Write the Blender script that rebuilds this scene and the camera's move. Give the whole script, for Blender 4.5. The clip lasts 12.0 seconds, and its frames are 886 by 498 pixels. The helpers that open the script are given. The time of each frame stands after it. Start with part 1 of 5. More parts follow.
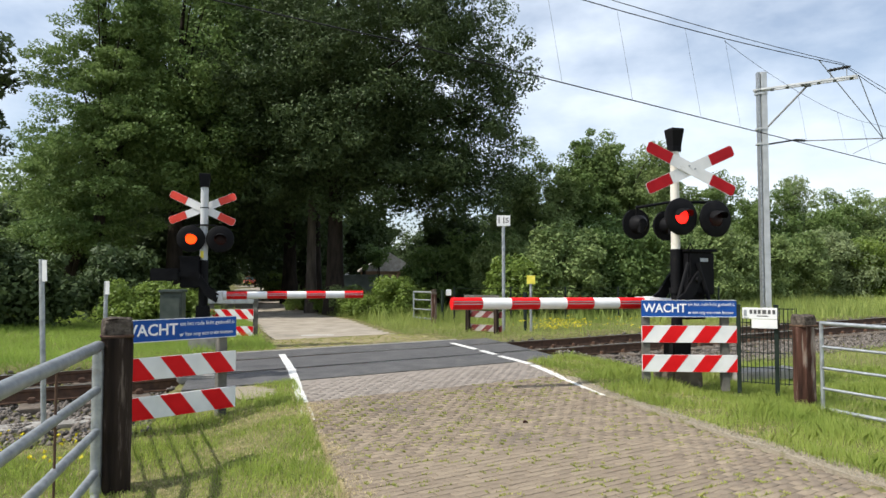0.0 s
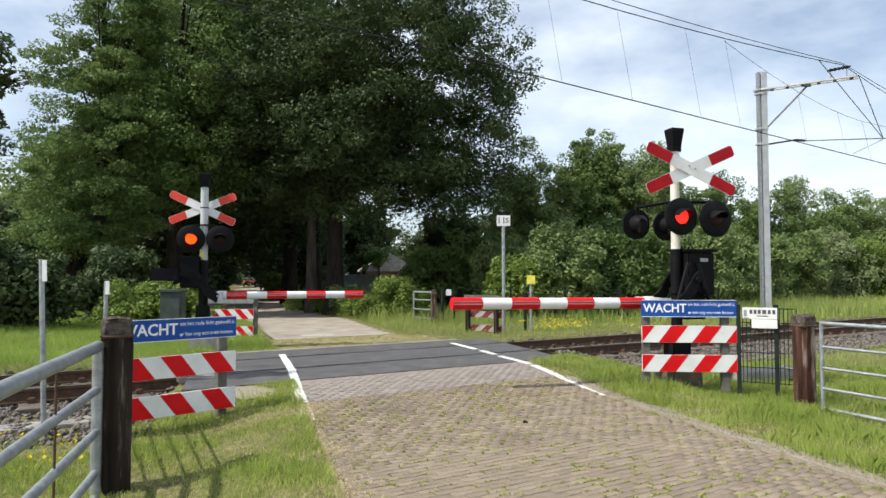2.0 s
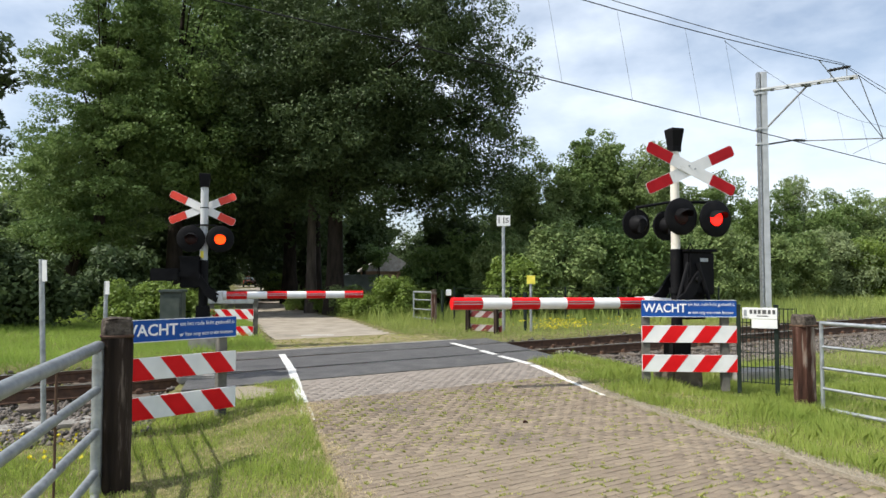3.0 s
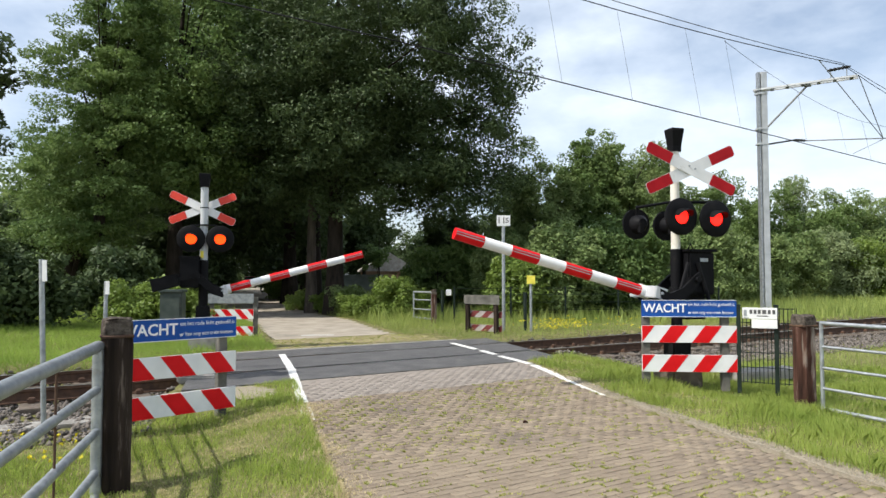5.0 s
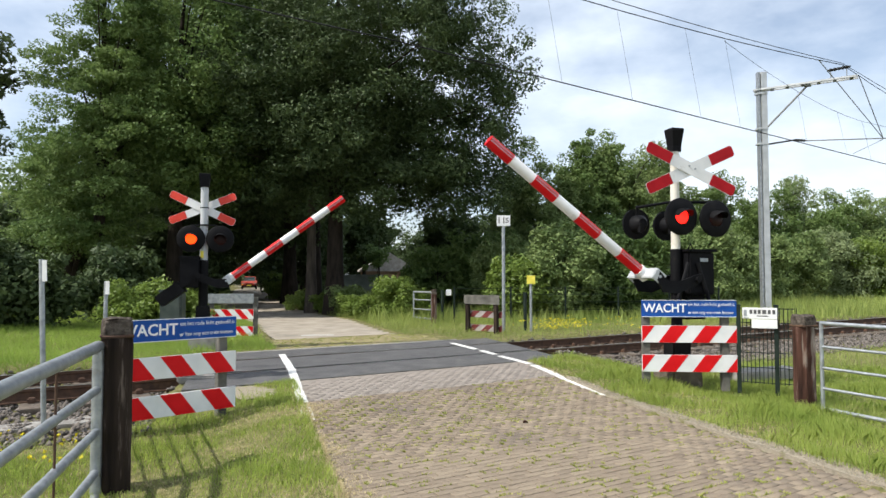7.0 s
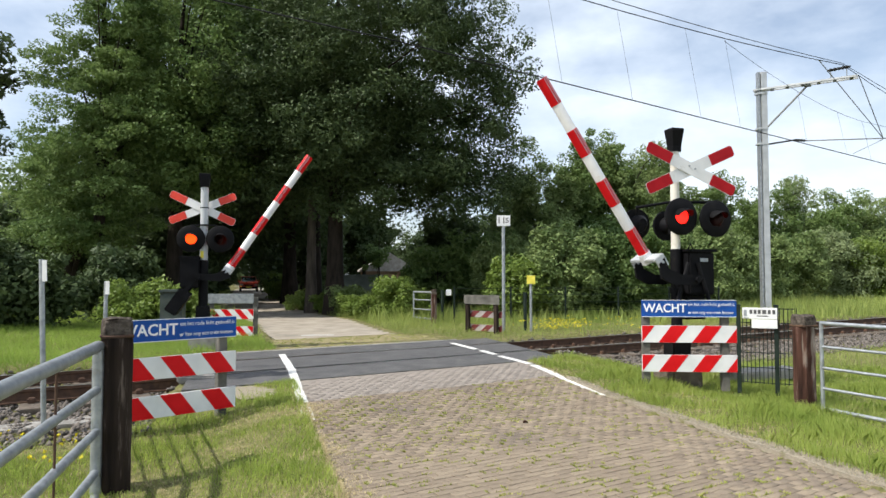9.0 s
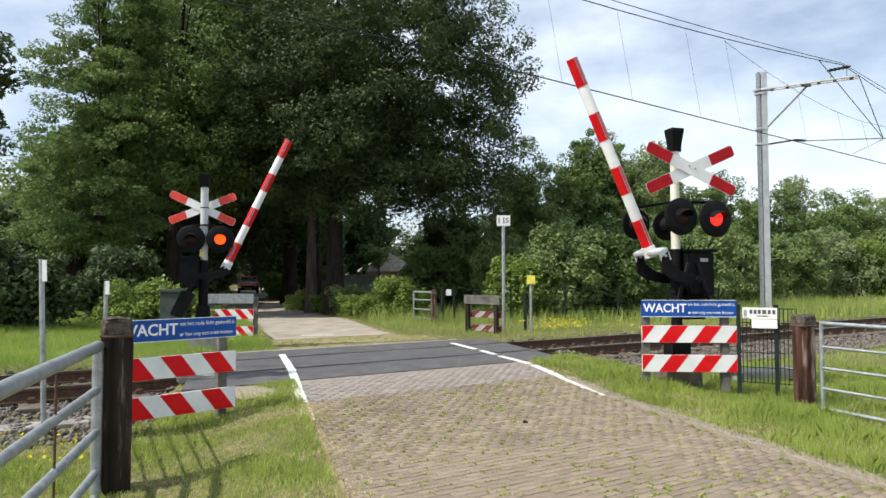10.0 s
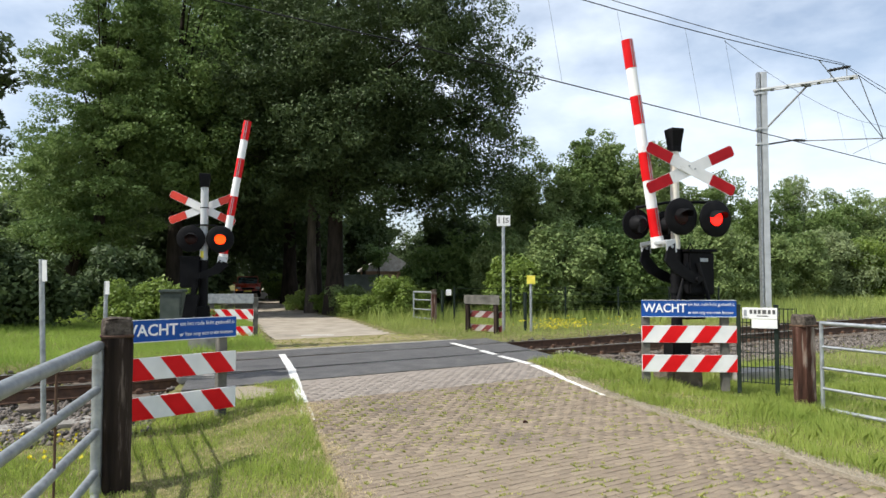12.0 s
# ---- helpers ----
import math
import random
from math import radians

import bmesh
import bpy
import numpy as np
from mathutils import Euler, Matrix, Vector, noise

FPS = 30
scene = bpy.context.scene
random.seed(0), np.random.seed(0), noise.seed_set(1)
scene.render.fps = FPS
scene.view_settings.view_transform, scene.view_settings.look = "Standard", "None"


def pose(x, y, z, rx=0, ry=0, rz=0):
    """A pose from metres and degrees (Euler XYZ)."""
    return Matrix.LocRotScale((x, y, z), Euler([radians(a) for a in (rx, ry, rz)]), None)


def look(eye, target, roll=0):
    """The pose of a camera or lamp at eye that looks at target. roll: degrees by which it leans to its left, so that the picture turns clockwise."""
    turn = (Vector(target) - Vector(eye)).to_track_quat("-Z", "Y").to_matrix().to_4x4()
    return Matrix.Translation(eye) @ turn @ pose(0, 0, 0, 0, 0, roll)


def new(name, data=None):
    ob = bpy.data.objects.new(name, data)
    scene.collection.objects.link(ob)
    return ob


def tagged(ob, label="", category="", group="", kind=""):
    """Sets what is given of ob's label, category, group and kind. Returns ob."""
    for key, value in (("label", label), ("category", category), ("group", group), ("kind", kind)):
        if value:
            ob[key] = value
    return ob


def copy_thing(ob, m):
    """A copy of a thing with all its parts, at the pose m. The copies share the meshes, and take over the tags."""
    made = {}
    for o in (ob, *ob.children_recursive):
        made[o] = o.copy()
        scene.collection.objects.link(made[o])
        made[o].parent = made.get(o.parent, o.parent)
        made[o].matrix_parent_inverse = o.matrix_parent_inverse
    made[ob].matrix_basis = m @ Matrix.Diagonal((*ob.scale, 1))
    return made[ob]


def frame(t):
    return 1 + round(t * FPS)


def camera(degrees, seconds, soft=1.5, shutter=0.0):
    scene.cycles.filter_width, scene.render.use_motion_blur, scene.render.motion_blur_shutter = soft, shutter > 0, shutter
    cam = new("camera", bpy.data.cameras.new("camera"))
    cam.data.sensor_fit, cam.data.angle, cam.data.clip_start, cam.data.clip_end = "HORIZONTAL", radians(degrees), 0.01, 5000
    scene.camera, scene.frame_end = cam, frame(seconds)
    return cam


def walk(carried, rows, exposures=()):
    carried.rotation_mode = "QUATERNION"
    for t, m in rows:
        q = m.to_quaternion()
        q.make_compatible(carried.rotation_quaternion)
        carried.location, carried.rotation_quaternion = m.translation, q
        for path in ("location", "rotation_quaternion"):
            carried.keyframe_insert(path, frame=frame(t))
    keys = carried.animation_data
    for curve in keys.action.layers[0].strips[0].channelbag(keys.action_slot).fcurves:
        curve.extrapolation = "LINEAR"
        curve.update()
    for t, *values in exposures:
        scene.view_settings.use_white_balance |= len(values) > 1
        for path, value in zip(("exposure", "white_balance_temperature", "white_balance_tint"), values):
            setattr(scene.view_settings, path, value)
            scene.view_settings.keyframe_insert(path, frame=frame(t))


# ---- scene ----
CAM_ROWS = [(0.0, look((0, 0, 1.42), (0, 100, 5.681))), (12.0, look((0, 0, 1.42), (0, 100, 5.681)))]
cam = camera(68.57, 12.0)
walk(cam, CAM_ROWS, exposures=[(0.0, 0.4), (3.2, 0.42), (7.0, 0.47), (12.0, 0.46)])

# ---- light ----
SUN_AZ = math.atan2(-0.92, -0.39)          # towards the sun, from +y, clockwise
SUN_EL = radians(50)
sun_dir = Vector((math.sin(SUN_AZ) * math.cos(SUN_EL), math.cos(SUN_AZ) * math.cos(SUN_EL), math.sin(SUN_EL)))
sun = new("sun", bpy.data.lights.new("sun", "SUN"))
sun.data.energy, sun.data.angle, sun.data.color = 4.2, radians(0.6), (1.0, 0.95, 0.87)
sun.matrix_world = look(sun_dir * 50, (0, 0, 0))

world = bpy.data.worlds.new("sky")
scene.world = world
world.use_nodes = True
wn, wl = world.node_tree.nodes, world.node_tree.links
sky = wn.new("ShaderNodeTexSky")
sky.sky_type, sky.sun_disc = "NISHITA", False
sky.sun_elevation, sky.sun_rotation = SUN_EL, SUN_AZ % (2 * math.pi)
sky.air_density, sky.dust_density, sky.ozone_density = 1.0, 1.5, 1.0
coord = wn.new("ShaderNodeTexCoord")
stretch = wn.new("ShaderNodeMapping")
stretch.inputs["Scale"].default_value = (1.0, 1.0, 2.2)
clouds = wn.new("ShaderNodeTexNoise")
clouds.inputs["Scale"].default_value, clouds.inputs["Detail"].default_value = 2.1, 7
clouds.inputs["Roughness"].default_value = 0.55
ramp = wn.new("ShaderNodeValToRGB")
ramp.color_ramp.elements[0].position, ramp.color_ramp.elements[1].position = 0.38, 0.62
ramp.color_ramp.elements[0].color = (0.23, 0.23, 0.23, 1)
mixc = wn.new("ShaderNodeMix")
mixc.data_type = "RGBA"
mixc.inputs[7].default_value = (7.0, 7.7, 8.6, 1)
back = wn["Background"]
back.inputs["Strength"].default_value = 0.115
wl.new(coord.outputs["Generated"], stretch.inputs["Vector"])
wl.new(stretch.outputs["Vector"], clouds.inputs["Vector"])
wl.new(clouds.outputs["Fac"], ramp.inputs["Fac"])
wl.new(ramp.outputs["Color"], mixc.inputs[0])
wl.new(sky.outputs["Color"], mixc.inputs[6])
wl.new(mixc.outputs[2], back.inputs["Color"])


# ---- materials ----
def mat(name, dark, light, scale=6.0, rough=0.6, metal=0.0, bump=0.0, bump_scale=60.0, stain=None, stain_at=0.6,
        stain_scale=2.0, piece=0.0, blades=False, thin=0.0, rough_vary=0.12, grain=None, spec=0.4):
    m = bpy.data.materials.new(name)
    m.use_nodes = True
    n, l = m.node_tree.nodes, m.node_tree.links
    b = n["Principled BSDF"]
    tc = n.new("ShaderNodeTexCoord")
    geo = n.new("ShaderNodeNewGeometry")
    base = n.new("ShaderNodeTexNoise")
    base.inputs["Scale"].default_value, base.inputs["Detail"].default_value = scale, 6
    place = tc.outputs["Object"]
    if grain:
        mp = n.new("ShaderNodeMapping")
        mp.inputs["Scale"].default_value = grain
        l.new(place, mp.inputs["Vector"])
        place = mp.outputs["Vector"]
    l.new(place, base.inputs["Vector"])
    mix = n.new("ShaderNodeMix")
    mix.data_type = "RGBA"
    mix.inputs[6].default_value, mix.inputs[7].default_value = (*dark, 1), (*light, 1)
    fac = base.outputs["Fac"]
    spread = n.new("ShaderNodeMapRange")
    spread.inputs[1].default_value, spread.inputs[2].default_value = 0.3, 0.7
    l.new(fac, spread.inputs[0])
    fac = spread.outputs[0]
    if piece or blades:
        rnd = geo.outputs["Random Per Island"]
        if piece < 0:
            rnd = n.new("ShaderNodeObjectInfo").outputs["Random"]
        pm = n.new("ShaderNodeMix")
        pm.inputs[0].default_value = abs(piece) if piece else 0.6
        l.new(fac, pm.inputs[2])
        l.new(rnd, pm.inputs[3])
        fac = pm.outputs[0]
    l.new(fac, mix.inputs[0])
    col = mix.outputs[2]
    if stain:
        sn = n.new("ShaderNodeTexNoise")
        sn.inputs["Scale"].default_value, sn.inputs["Detail"].default_value = stain_scale, 8
        sn.inputs["Roughness"].default_value = 0.65
        l.new(place, sn.inputs["Vector"])
        sr = n.new("ShaderNodeMapRange")
        sr.inputs[1].default_value, sr.inputs[2].default_value = stain_at, stain_at + 0.13
        l.new(sn.outputs["Fac"], sr.inputs[0])
        sm = n.new("ShaderNodeMix")
        sm.data_type = "RGBA"
        sm.inputs[7].default_value = (*stain, 1)
        l.new(sr.outputs[0], sm.inputs[0])
        l.new(col, sm.inputs[6])
        col = sm.outputs[2]
    l.new(col, b.inputs["Base Color"])
    b.inputs["Metallic"].default_value = metal
    b.inputs["Specular IOR Level"].default_value = 0.28 if thin else spec
    rr = n.new("ShaderNodeMapRange")
    rr.inputs[3].default_value, rr.inputs[4].default_value = max(rough - rough_vary, 0.03), min(rough + rough_vary, 1)
    l.new(base.outputs["Fac"], rr.inputs[0])
    l.new(rr.outputs[0], b.inputs["Roughness"])
    if bump:
        bn = n.new("ShaderNodeTexNoise")
        bn.inputs["Scale"].default_value, bn.inputs["Detail"].default_value = bump_scale, 5
        l.new(place, bn.inputs["Vector"])
        bp = n.new("ShaderNodeBump")
        bp.inputs["Strength"].default_value, bp.inputs["Distance"].default_value = bump, 0.02
        l.new(bn.outputs["Fac"], bp.inputs["Height"])
        l.new(bp.outputs["Normal"], b.inputs["Normal"])
    if thin:
        tr = n.new("ShaderNodeBsdfTranslucent")
        l.new(col, tr.inputs["Color"])
        ms = n.new("ShaderNodeMixShader")
        ms.inputs[0].default_value = thin
        l.new(b.outputs[0], ms.inputs[1])
        l.new(tr.outputs[0], ms.inputs[2])
        l.new(ms.outputs[0], n["Material Output"].inputs["Surface"])
    return m


def glow(name, colour, strength):
    m = bpy.data.materials.new(name)
    m.use_nodes = True
    b = m.node_tree.nodes["Principled BSDF"]
    b.inputs["Base Color"].default_value = (*colour, 1)
    b.inputs["Emission Color"].default_value = (*colour, 1)
    b.inputs["Emission Strength"].default_value = strength
    return m


M_SOIL = mat("soil_turf", (0.07, 0.075, 0.028), (0.2, 0.19, 0.075), 16, 0.95, bump=0.9, bump_scale=45, stain=(0.28, 0.23, 0.13), stain_at=0.54, stain_scale=3.2, spec=0.1)
M_GRASS = mat("grass_blades", (0.19, 0.29, 0.045), (0.53, 0.6, 0.165), 0.8, 0.65, blades=True, piece=0.5, thin=0.52)
M_LUSH = mat("lush_grass_blades", (0.14, 0.24, 0.03), (0.4, 0.52, 0.11), 0.8, 0.65, blades=True, piece=0.5, thin=0.42)
M_TALL = mat("tall_grass", (0.15, 0.23, 0.045), (0.43, 0.48, 0.145), 0.35, 0.65, blades=True, piece=0.5, thin=0.42)
M_DRY = mat("dry_grass", (0.38, 0.32, 0.17), (0.68, 0.58, 0.36), 2.0, 0.7, blades=True, piece=0.6, thin=0.3)
M_FLOWER = mat("yellow_flowers", (0.6, 0.5, 0.02), (0.8, 0.7, 0.05), 3.0, 0.6, thin=0.2)
M_BRICK = mat("clinker_brick", (0.165, 0.13, 0.1), (0.315, 0.26, 0.19), 5, 0.9, bump=0.6, bump_scale=80, piece=0.4, stain=(0.185, 0.152, 0.122), stain_at=0.52, stain_scale=0.9, spec=0.12)
M_BRICK_ONE = mat("clinker_brick_single", (0.165, 0.13, 0.1), (0.315, 0.26, 0.19), 5, 0.9, bump=0.6, bump_scale=80, piece=-0.4, stain=(0.185, 0.152, 0.122), stain_at=0.62, stain_scale=0.9, spec=0.12)
M_GREY_BRICK = mat("grey_clinker", (0.185, 0.16, 0.138), (0.3, 0.263, 0.228), 9, 0.85, bump=0.5, bump_scale=90, piece=0.5)
M_MOSSY = mat("mossy_brick", (0.17, 0.14, 0.075), (0.33, 0.29, 0.16), 4, 0.9, bump=0.6, bump_scale=80, piece=0.4, stain=(0.21, 0.205, 0.1), stain_at=0.53, stain_scale=1.3, spec=0.12)
M_SAND = mat("sandy_gravel", (0.22, 0.19, 0.14), (0.4, 0.355, 0.28), 30, 0.95, bump=0.9, bump_scale=90, piece=0.5, stain=(0.2, 0.19, 0.09), stain_at=0.56, stain_scale=5, spec=0.1)
M_MOSS = mat("joint_moss", (0.17, 0.22, 0.04), (0.46, 0.45, 0.14), 1.2, 0.8, blades=True, piece=0.6, thin=0.2)
M_JOINT = mat("sandy_joint", (0.14, 0.118, 0.08), (0.24, 0.2, 0.135), 5, 0.95, bump=0.6, bump_scale=70, stain=(0.16, 0.19, 0.05), stain_at=0.5, stain_scale=4, spec=0.1)
M_ASPHALT = mat("dark_asphalt", (0.07, 0.07, 0.072), (0.12, 0.118, 0.118), 3, 0.85, bump=0.7, bump_scale=160, stain=(0.17, 0.16, 0.15), stain_at=0.6, stain_scale=1.4)
M_ROAD = mat("worn_asphalt", (0.26, 0.228, 0.185), (0.4, 0.355, 0.295), 2, 0.9, bump=0.5, bump_scale=150, stain=(0.2, 0.185, 0.16), stain_at=0.57, stain_scale=0.7, spec=0.2)
M_LINE = mat("road_paint", (0.55, 0.55, 0.53), (0.74, 0.74, 0.72), 12, 0.75, bump=0.4, bump_scale=120, stain=(0.26, 0.24, 0.2), stain_at=0.56, stain_scale=13, spec=0.2)
M_RUST = mat("rusty_steel", (0.06, 0.035, 0.025), (0.14, 0.08, 0.05), 12, 0.8, metal=0.3, bump=0.3)
M_RAILHEAD = mat("polished_railhead", (0.3, 0.28, 0.26), (0.5, 0.48, 0.46), 10, 0.35, metal=1.0)
M_SLEEPER = mat("sleeper", (0.07, 0.055, 0.045), (0.16, 0.13, 0.1), 6, 0.9, bump=0.6)
M_BALLAST = mat("ballast_stone", (0.07, 0.06, 0.052), (0.215, 0.19, 0.168), 20, 0.9, bump=0.3, piece=0.8, spec=0.2)
M_GALV = mat("galvanised_steel", (0.25, 0.272, 0.29), (0.43, 0.452, 0.47), 14, 0.45, metal=0.6, bump=0.1, stain=(0.26, 0.26, 0.25), stain_at=0.6, stain_scale=9)
M_MAST = mat("mast_grey", (0.4, 0.42, 0.43), (0.55, 0.57, 0.58), 3, 0.5, metal=0.35, bump=0.05)
M_WHITE = mat("white_paint", (0.66, 0.67, 0.67), (0.8, 0.8, 0.79), 4, 0.45, stain=(0.5, 0.48, 0.43), stain_at=0.62, stain_scale=6, spec=0.3)
M_BOARD_RED = mat("bright_board_red", (0.55, 0.006, 0.009), (0.66, 0.010, 0.014), 5, 0.45, stain=(0.42, 0.012, 0.015), stain_at=0.64, stain_scale=6, spec=0.15)
# near cross: red darker than on the boards, its shade put into the colour
M_SHADED_RED = mat("shaded_cross_red", (0.33, 0.005, 0.010), (0.45, 0.010, 0.016), 5, 0.45, stain=(0.3, 0.012, 0.015), stain_at=0.64, stain_scale=6, spec=0.15)
# far cross: lit copy of the red, the sunlight on it painted in
M_SUNLIT_RED = mat("sunlit_cross_red", (0.60, 0.05, 0.035), (0.72, 0.075, 0.05), 5, 0.4, stain=(0.5, 0.06, 0.04), stain_at=0.64, stain_scale=6, spec=0.2)
M_BLUE = mat("sign_blue", (0.008, 0.06, 0.27), (0.014, 0.085, 0.36), 3, 0.45, stain=(0.02, 0.075, 0.24), stain_at=0.64, stain_scale=6, spec=0.2)
M_CREAM = mat("mast_cream", (0.55, 0.53, 0.46), (0.72, 0.7, 0.63), 3, 0.5, stain=(0.42, 0.38, 0.3), stain_at=0.6, stain_scale=4)
M_BLACK = mat("black_paint", (0.004, 0.004, 0.005), (0.01, 0.01, 0.011), 6, 0.6, bump=0.1, stain=(0.018, 0.016, 0.013), stain_at=0.62, stain_scale=9, spec=0.1)
M_LENS_OFF = mat("dark_red_lens", (0.010, 0.003, 0.003), (0.02, 0.004, 0.004), 20, 0.4, spec=0.2)
M_LENS_ON = glow("lit_red_lens", (1.0, 0.012, 0.007), 2.2)
M_LENS_ON_FAR = glow("lit_orange_red_lens", (1.0, 0.045, 0.003), 2.4)
M_YELLOW = mat("yellow_paint", (0.7, 0.58, 0.05), (0.85, 0.75, 0.12), 6, 0.45)
M_WOOD = mat("tarred_post_wood", (0.006, 0.005, 0.004), (0.045, 0.032, 0.025), 9, 0.95, bump=1.0, bump_scale=30, stain=(0.2, 0.16, 0.13), stain_at=0.58, stain_scale=11, grain=(1, 1, 0.1), spec=0.1)
M_REDWOOD = mat("brown_post_wood", (0.016, 0.009, 0.007), (0.12, 0.058, 0.042), 12, 0.95, bump=1.0, bump_scale=30, stain=(0.27, 0.235, 0.2), stain_at=0.52, stain_scale=11, grain=(1, 1, 0.1), spec=0.1)
M_WORN = mat("worn_post_end", (0.025, 0.02, 0.016), (0.13, 0.11, 0.092), 22, 0.95, bump=1.0, bump_scale=40, stain=(0.03, 0.025, 0.02), stain_at=0.56, stain_scale=18, spec=0.1)
M_GREYWOOD = mat("weathered_post", (0.055, 0.054, 0.046), (0.17, 0.162, 0.142), 5, 0.85, bump=0.6, bump_scale=30)
M_GREEN = mat("green_fence_paint", (0.008, 0.016, 0.012), (0.02, 0.03, 0.024), 5, 0.55, spec=0.2)
M_CABINET = mat("cabinet_green", (0.045, 0.06, 0.055), (0.09, 0.105, 0.095), 4, 0.6, stain=(0.05, 0.052, 0.042), stain_at=0.58, spec=0.2)
M_CONCRETE = mat("concrete", (0.2, 0.19, 0.175), (0.34, 0.325, 0.3), 7, 0.9, bump=0.5, stain=(0.15, 0.14, 0.12), stain_at=0.58, stain_scale=4, spec=0.15)
M_BARK = mat("bark", (0.012, 0.01, 0.008), (0.045, 0.035, 0.028), 6, 0.95, bump=1.0, bump_scale=14, grain=(1, 1, 0.25), spec=0.1)
M_BARK_PALE = mat("pale_bark", (0.03, 0.025, 0.02), (0.12, 0.1, 0.082), 5, 0.95, bump=1.0, bump_scale=14, grain=(1, 1, 0.2), stain=(0.24, 0.2, 0.16), stain_at=0.62, stain_scale=3, spec=0.1)
M_OAK = mat("oak_leaves", (0.027, 0.05, 0.019), (0.094, 0.134, 0.046), 0.5, 0.65, blades=True, piece=0.45, thin=0.28)
M_ALDER = mat("alder_leaves", (0.055, 0.11, 0.03), (0.2, 0.275, 0.082), 0.4, 0.65, blades=True, piece=0.45, thin=0.38)
M_BUSH = mat("bush_leaves", (0.08, 0.138, 0.041), (0.33, 0.41, 0.155), 0.4, 0.65, blades=True, piece=0.5, thin=0.38)
M_LIME = mat("bright_leaves", (0.09, 0.15, 0.025), (0.25, 0.33, 0.07), 0.6, 0.5, blades=True, piece=0.5, thin=0.35)
M_BIRCH = mat("birch_leaves", (0.12, 0.17, 0.07), (0.32, 0.38, 0.19), 0.6, 0.65, blades=True, piece=0.5, thin=0.4)
M_CAR = mat("orange_red_car_paint", (0.3, 0.035, 0.018), (0.36, 0.045, 0.022), 3, 0.3, spec=0.5)
M_GLASS = mat("dark_car_glass", (0.03, 0.045, 0.05), (0.05, 0.07, 0.075), 3, 0.12, spec=0.5)
M_TYRE = mat("tyre_rubber", (0.012, 0.012, 0.012), (0.025, 0.025, 0.025), 8, 0.85)
M_AMBER = glow("lit_amber_lamp", (1.0, 0.45, 0.05), 0.25)
M_CABLE = mat("dark_cable", (0.012, 0.013, 0.013), (0.03, 0.032, 0.032), 5, 0.7, spec=0.2)
M_ROOF = mat("roof_tiles", (0.3, 0.26, 0.24), (0.48, 0.44, 0.41), 3, 0.8)
M_SHED = mat("shed_boards", (0.16, 0.18, 0.18), (0.25, 0.27, 0.27), 3, 0.8)
M_WALL = mat("brick_wall_far", (0.25, 0.14, 0.1), (0.38, 0.24, 0.17), 8, 0.9)
M_STEEL = mat("weathered_steel", (0.16, 0.165, 0.17), (0.28, 0.29, 0.29), 6, 0.55, metal=0.3)
# weathered plank paints, darkened as well for the shade on that board
M_OLD_SHADED_WHITE = mat("weathered_shaded_white", (0.22, 0.2, 0.19), (0.36, 0.33, 0.31), 7, 0.7)
M_OLD_SHADED_RED = mat("weathered_shaded_red", (0.09, 0.012, 0.012), (0.16, 0.03, 0.028), 7, 0.7)
M_TEXT = mat("sign_print", (0.78, 0.8, 0.82), (0.86, 0.87, 0.88), 10, 0.45)
M_PRINT = mat("dark_print", (0.05, 0.05, 0.05), (0.1, 0.1, 0.1), 10, 0.6)


# ---- mesh helpers ----
def finish(name, me, material, parent=None, label=""):
    ob = new(name, me)
    for m in material if isinstance(material, (list, tuple)) else [material]:
        me.materials.append(m)
    if parent is not None:
        ob.parent = parent
    if label:
        tagged(ob, label)
    return ob


def part(name, bm, material, parent=None, label="", smooth=False):
    me = bpy.data.meshes.new(name)
    bmesh.ops.recalc_face_normals(bm, faces=bm.faces)
    bm.to_mesh(me)
    bm.free()
    if smooth:
        for p in me.polygons:
            p.use_smooth = True
        me.set_sharp_from_angle(angle=radians(40))
    return finish(name, me, material, parent, label)


def thing(name, m, label, category, group=""):
    ob = new(name)
    ob.empty_display_size = 0.2
    ob.matrix_world = m
    return tagged(ob, label, category, group)


def box(bm, c, s, rot=None, bevel=0.0):
    r = bmesh.ops.create_cube(bm, size=1.0)
    bmesh.ops.scale(bm, vec=s, verts=r["verts"])
    if bevel:
        edges = list({e for v in r["verts"] for e in v.link_edges})
        out = bmesh.ops.bevel(bm, geom=edges, offset=bevel, segments=2, affect="EDGES")
        verts = list({v for f in out["faces"] for v in f.verts} | {v for v in r["verts"] if v.is_valid})
    else:
        verts = r["verts"]
    m = Matrix.Translation(c) @ (rot.to_4x4() if rot else Matrix())
    bmesh.ops.transform(bm, matrix=m, verts=verts)
    return verts


def tube(bm, pts, radii, seg=12, cap=True):
    pts = [Vector(p) for p in pts]
    radii = list(radii) if isinstance(radii, (list, tuple)) else [radii] * len(pts)
    rings, prev = [], None
    for i, p in enumerate(pts):
        d = (pts[min(i + 1, len(pts) - 1)] - pts[max(i - 1, 0)]).normalized()
        if prev is None:
            prev = d.orthogonal().normalized()
        a = (prev - d * prev.dot(d)).normalized()
        prev = a
        b = d.cross(a)
        rings.append([bm.verts.new(p + (a * math.cos(k) + b * math.sin(k)) * radii[i])
                      for k in (2 * math.pi * j / seg for j in range(seg))])
    for r0, r1 in zip(rings, rings[1:]):
        for j in range(seg):
            bm.faces.new((r0[j], r0[(j + 1) % seg], r1[(j + 1) % seg], r1[j]))
    if cap:
        bm.faces.new(rings[0][::-1])
        bm.faces.new(rings[-1])


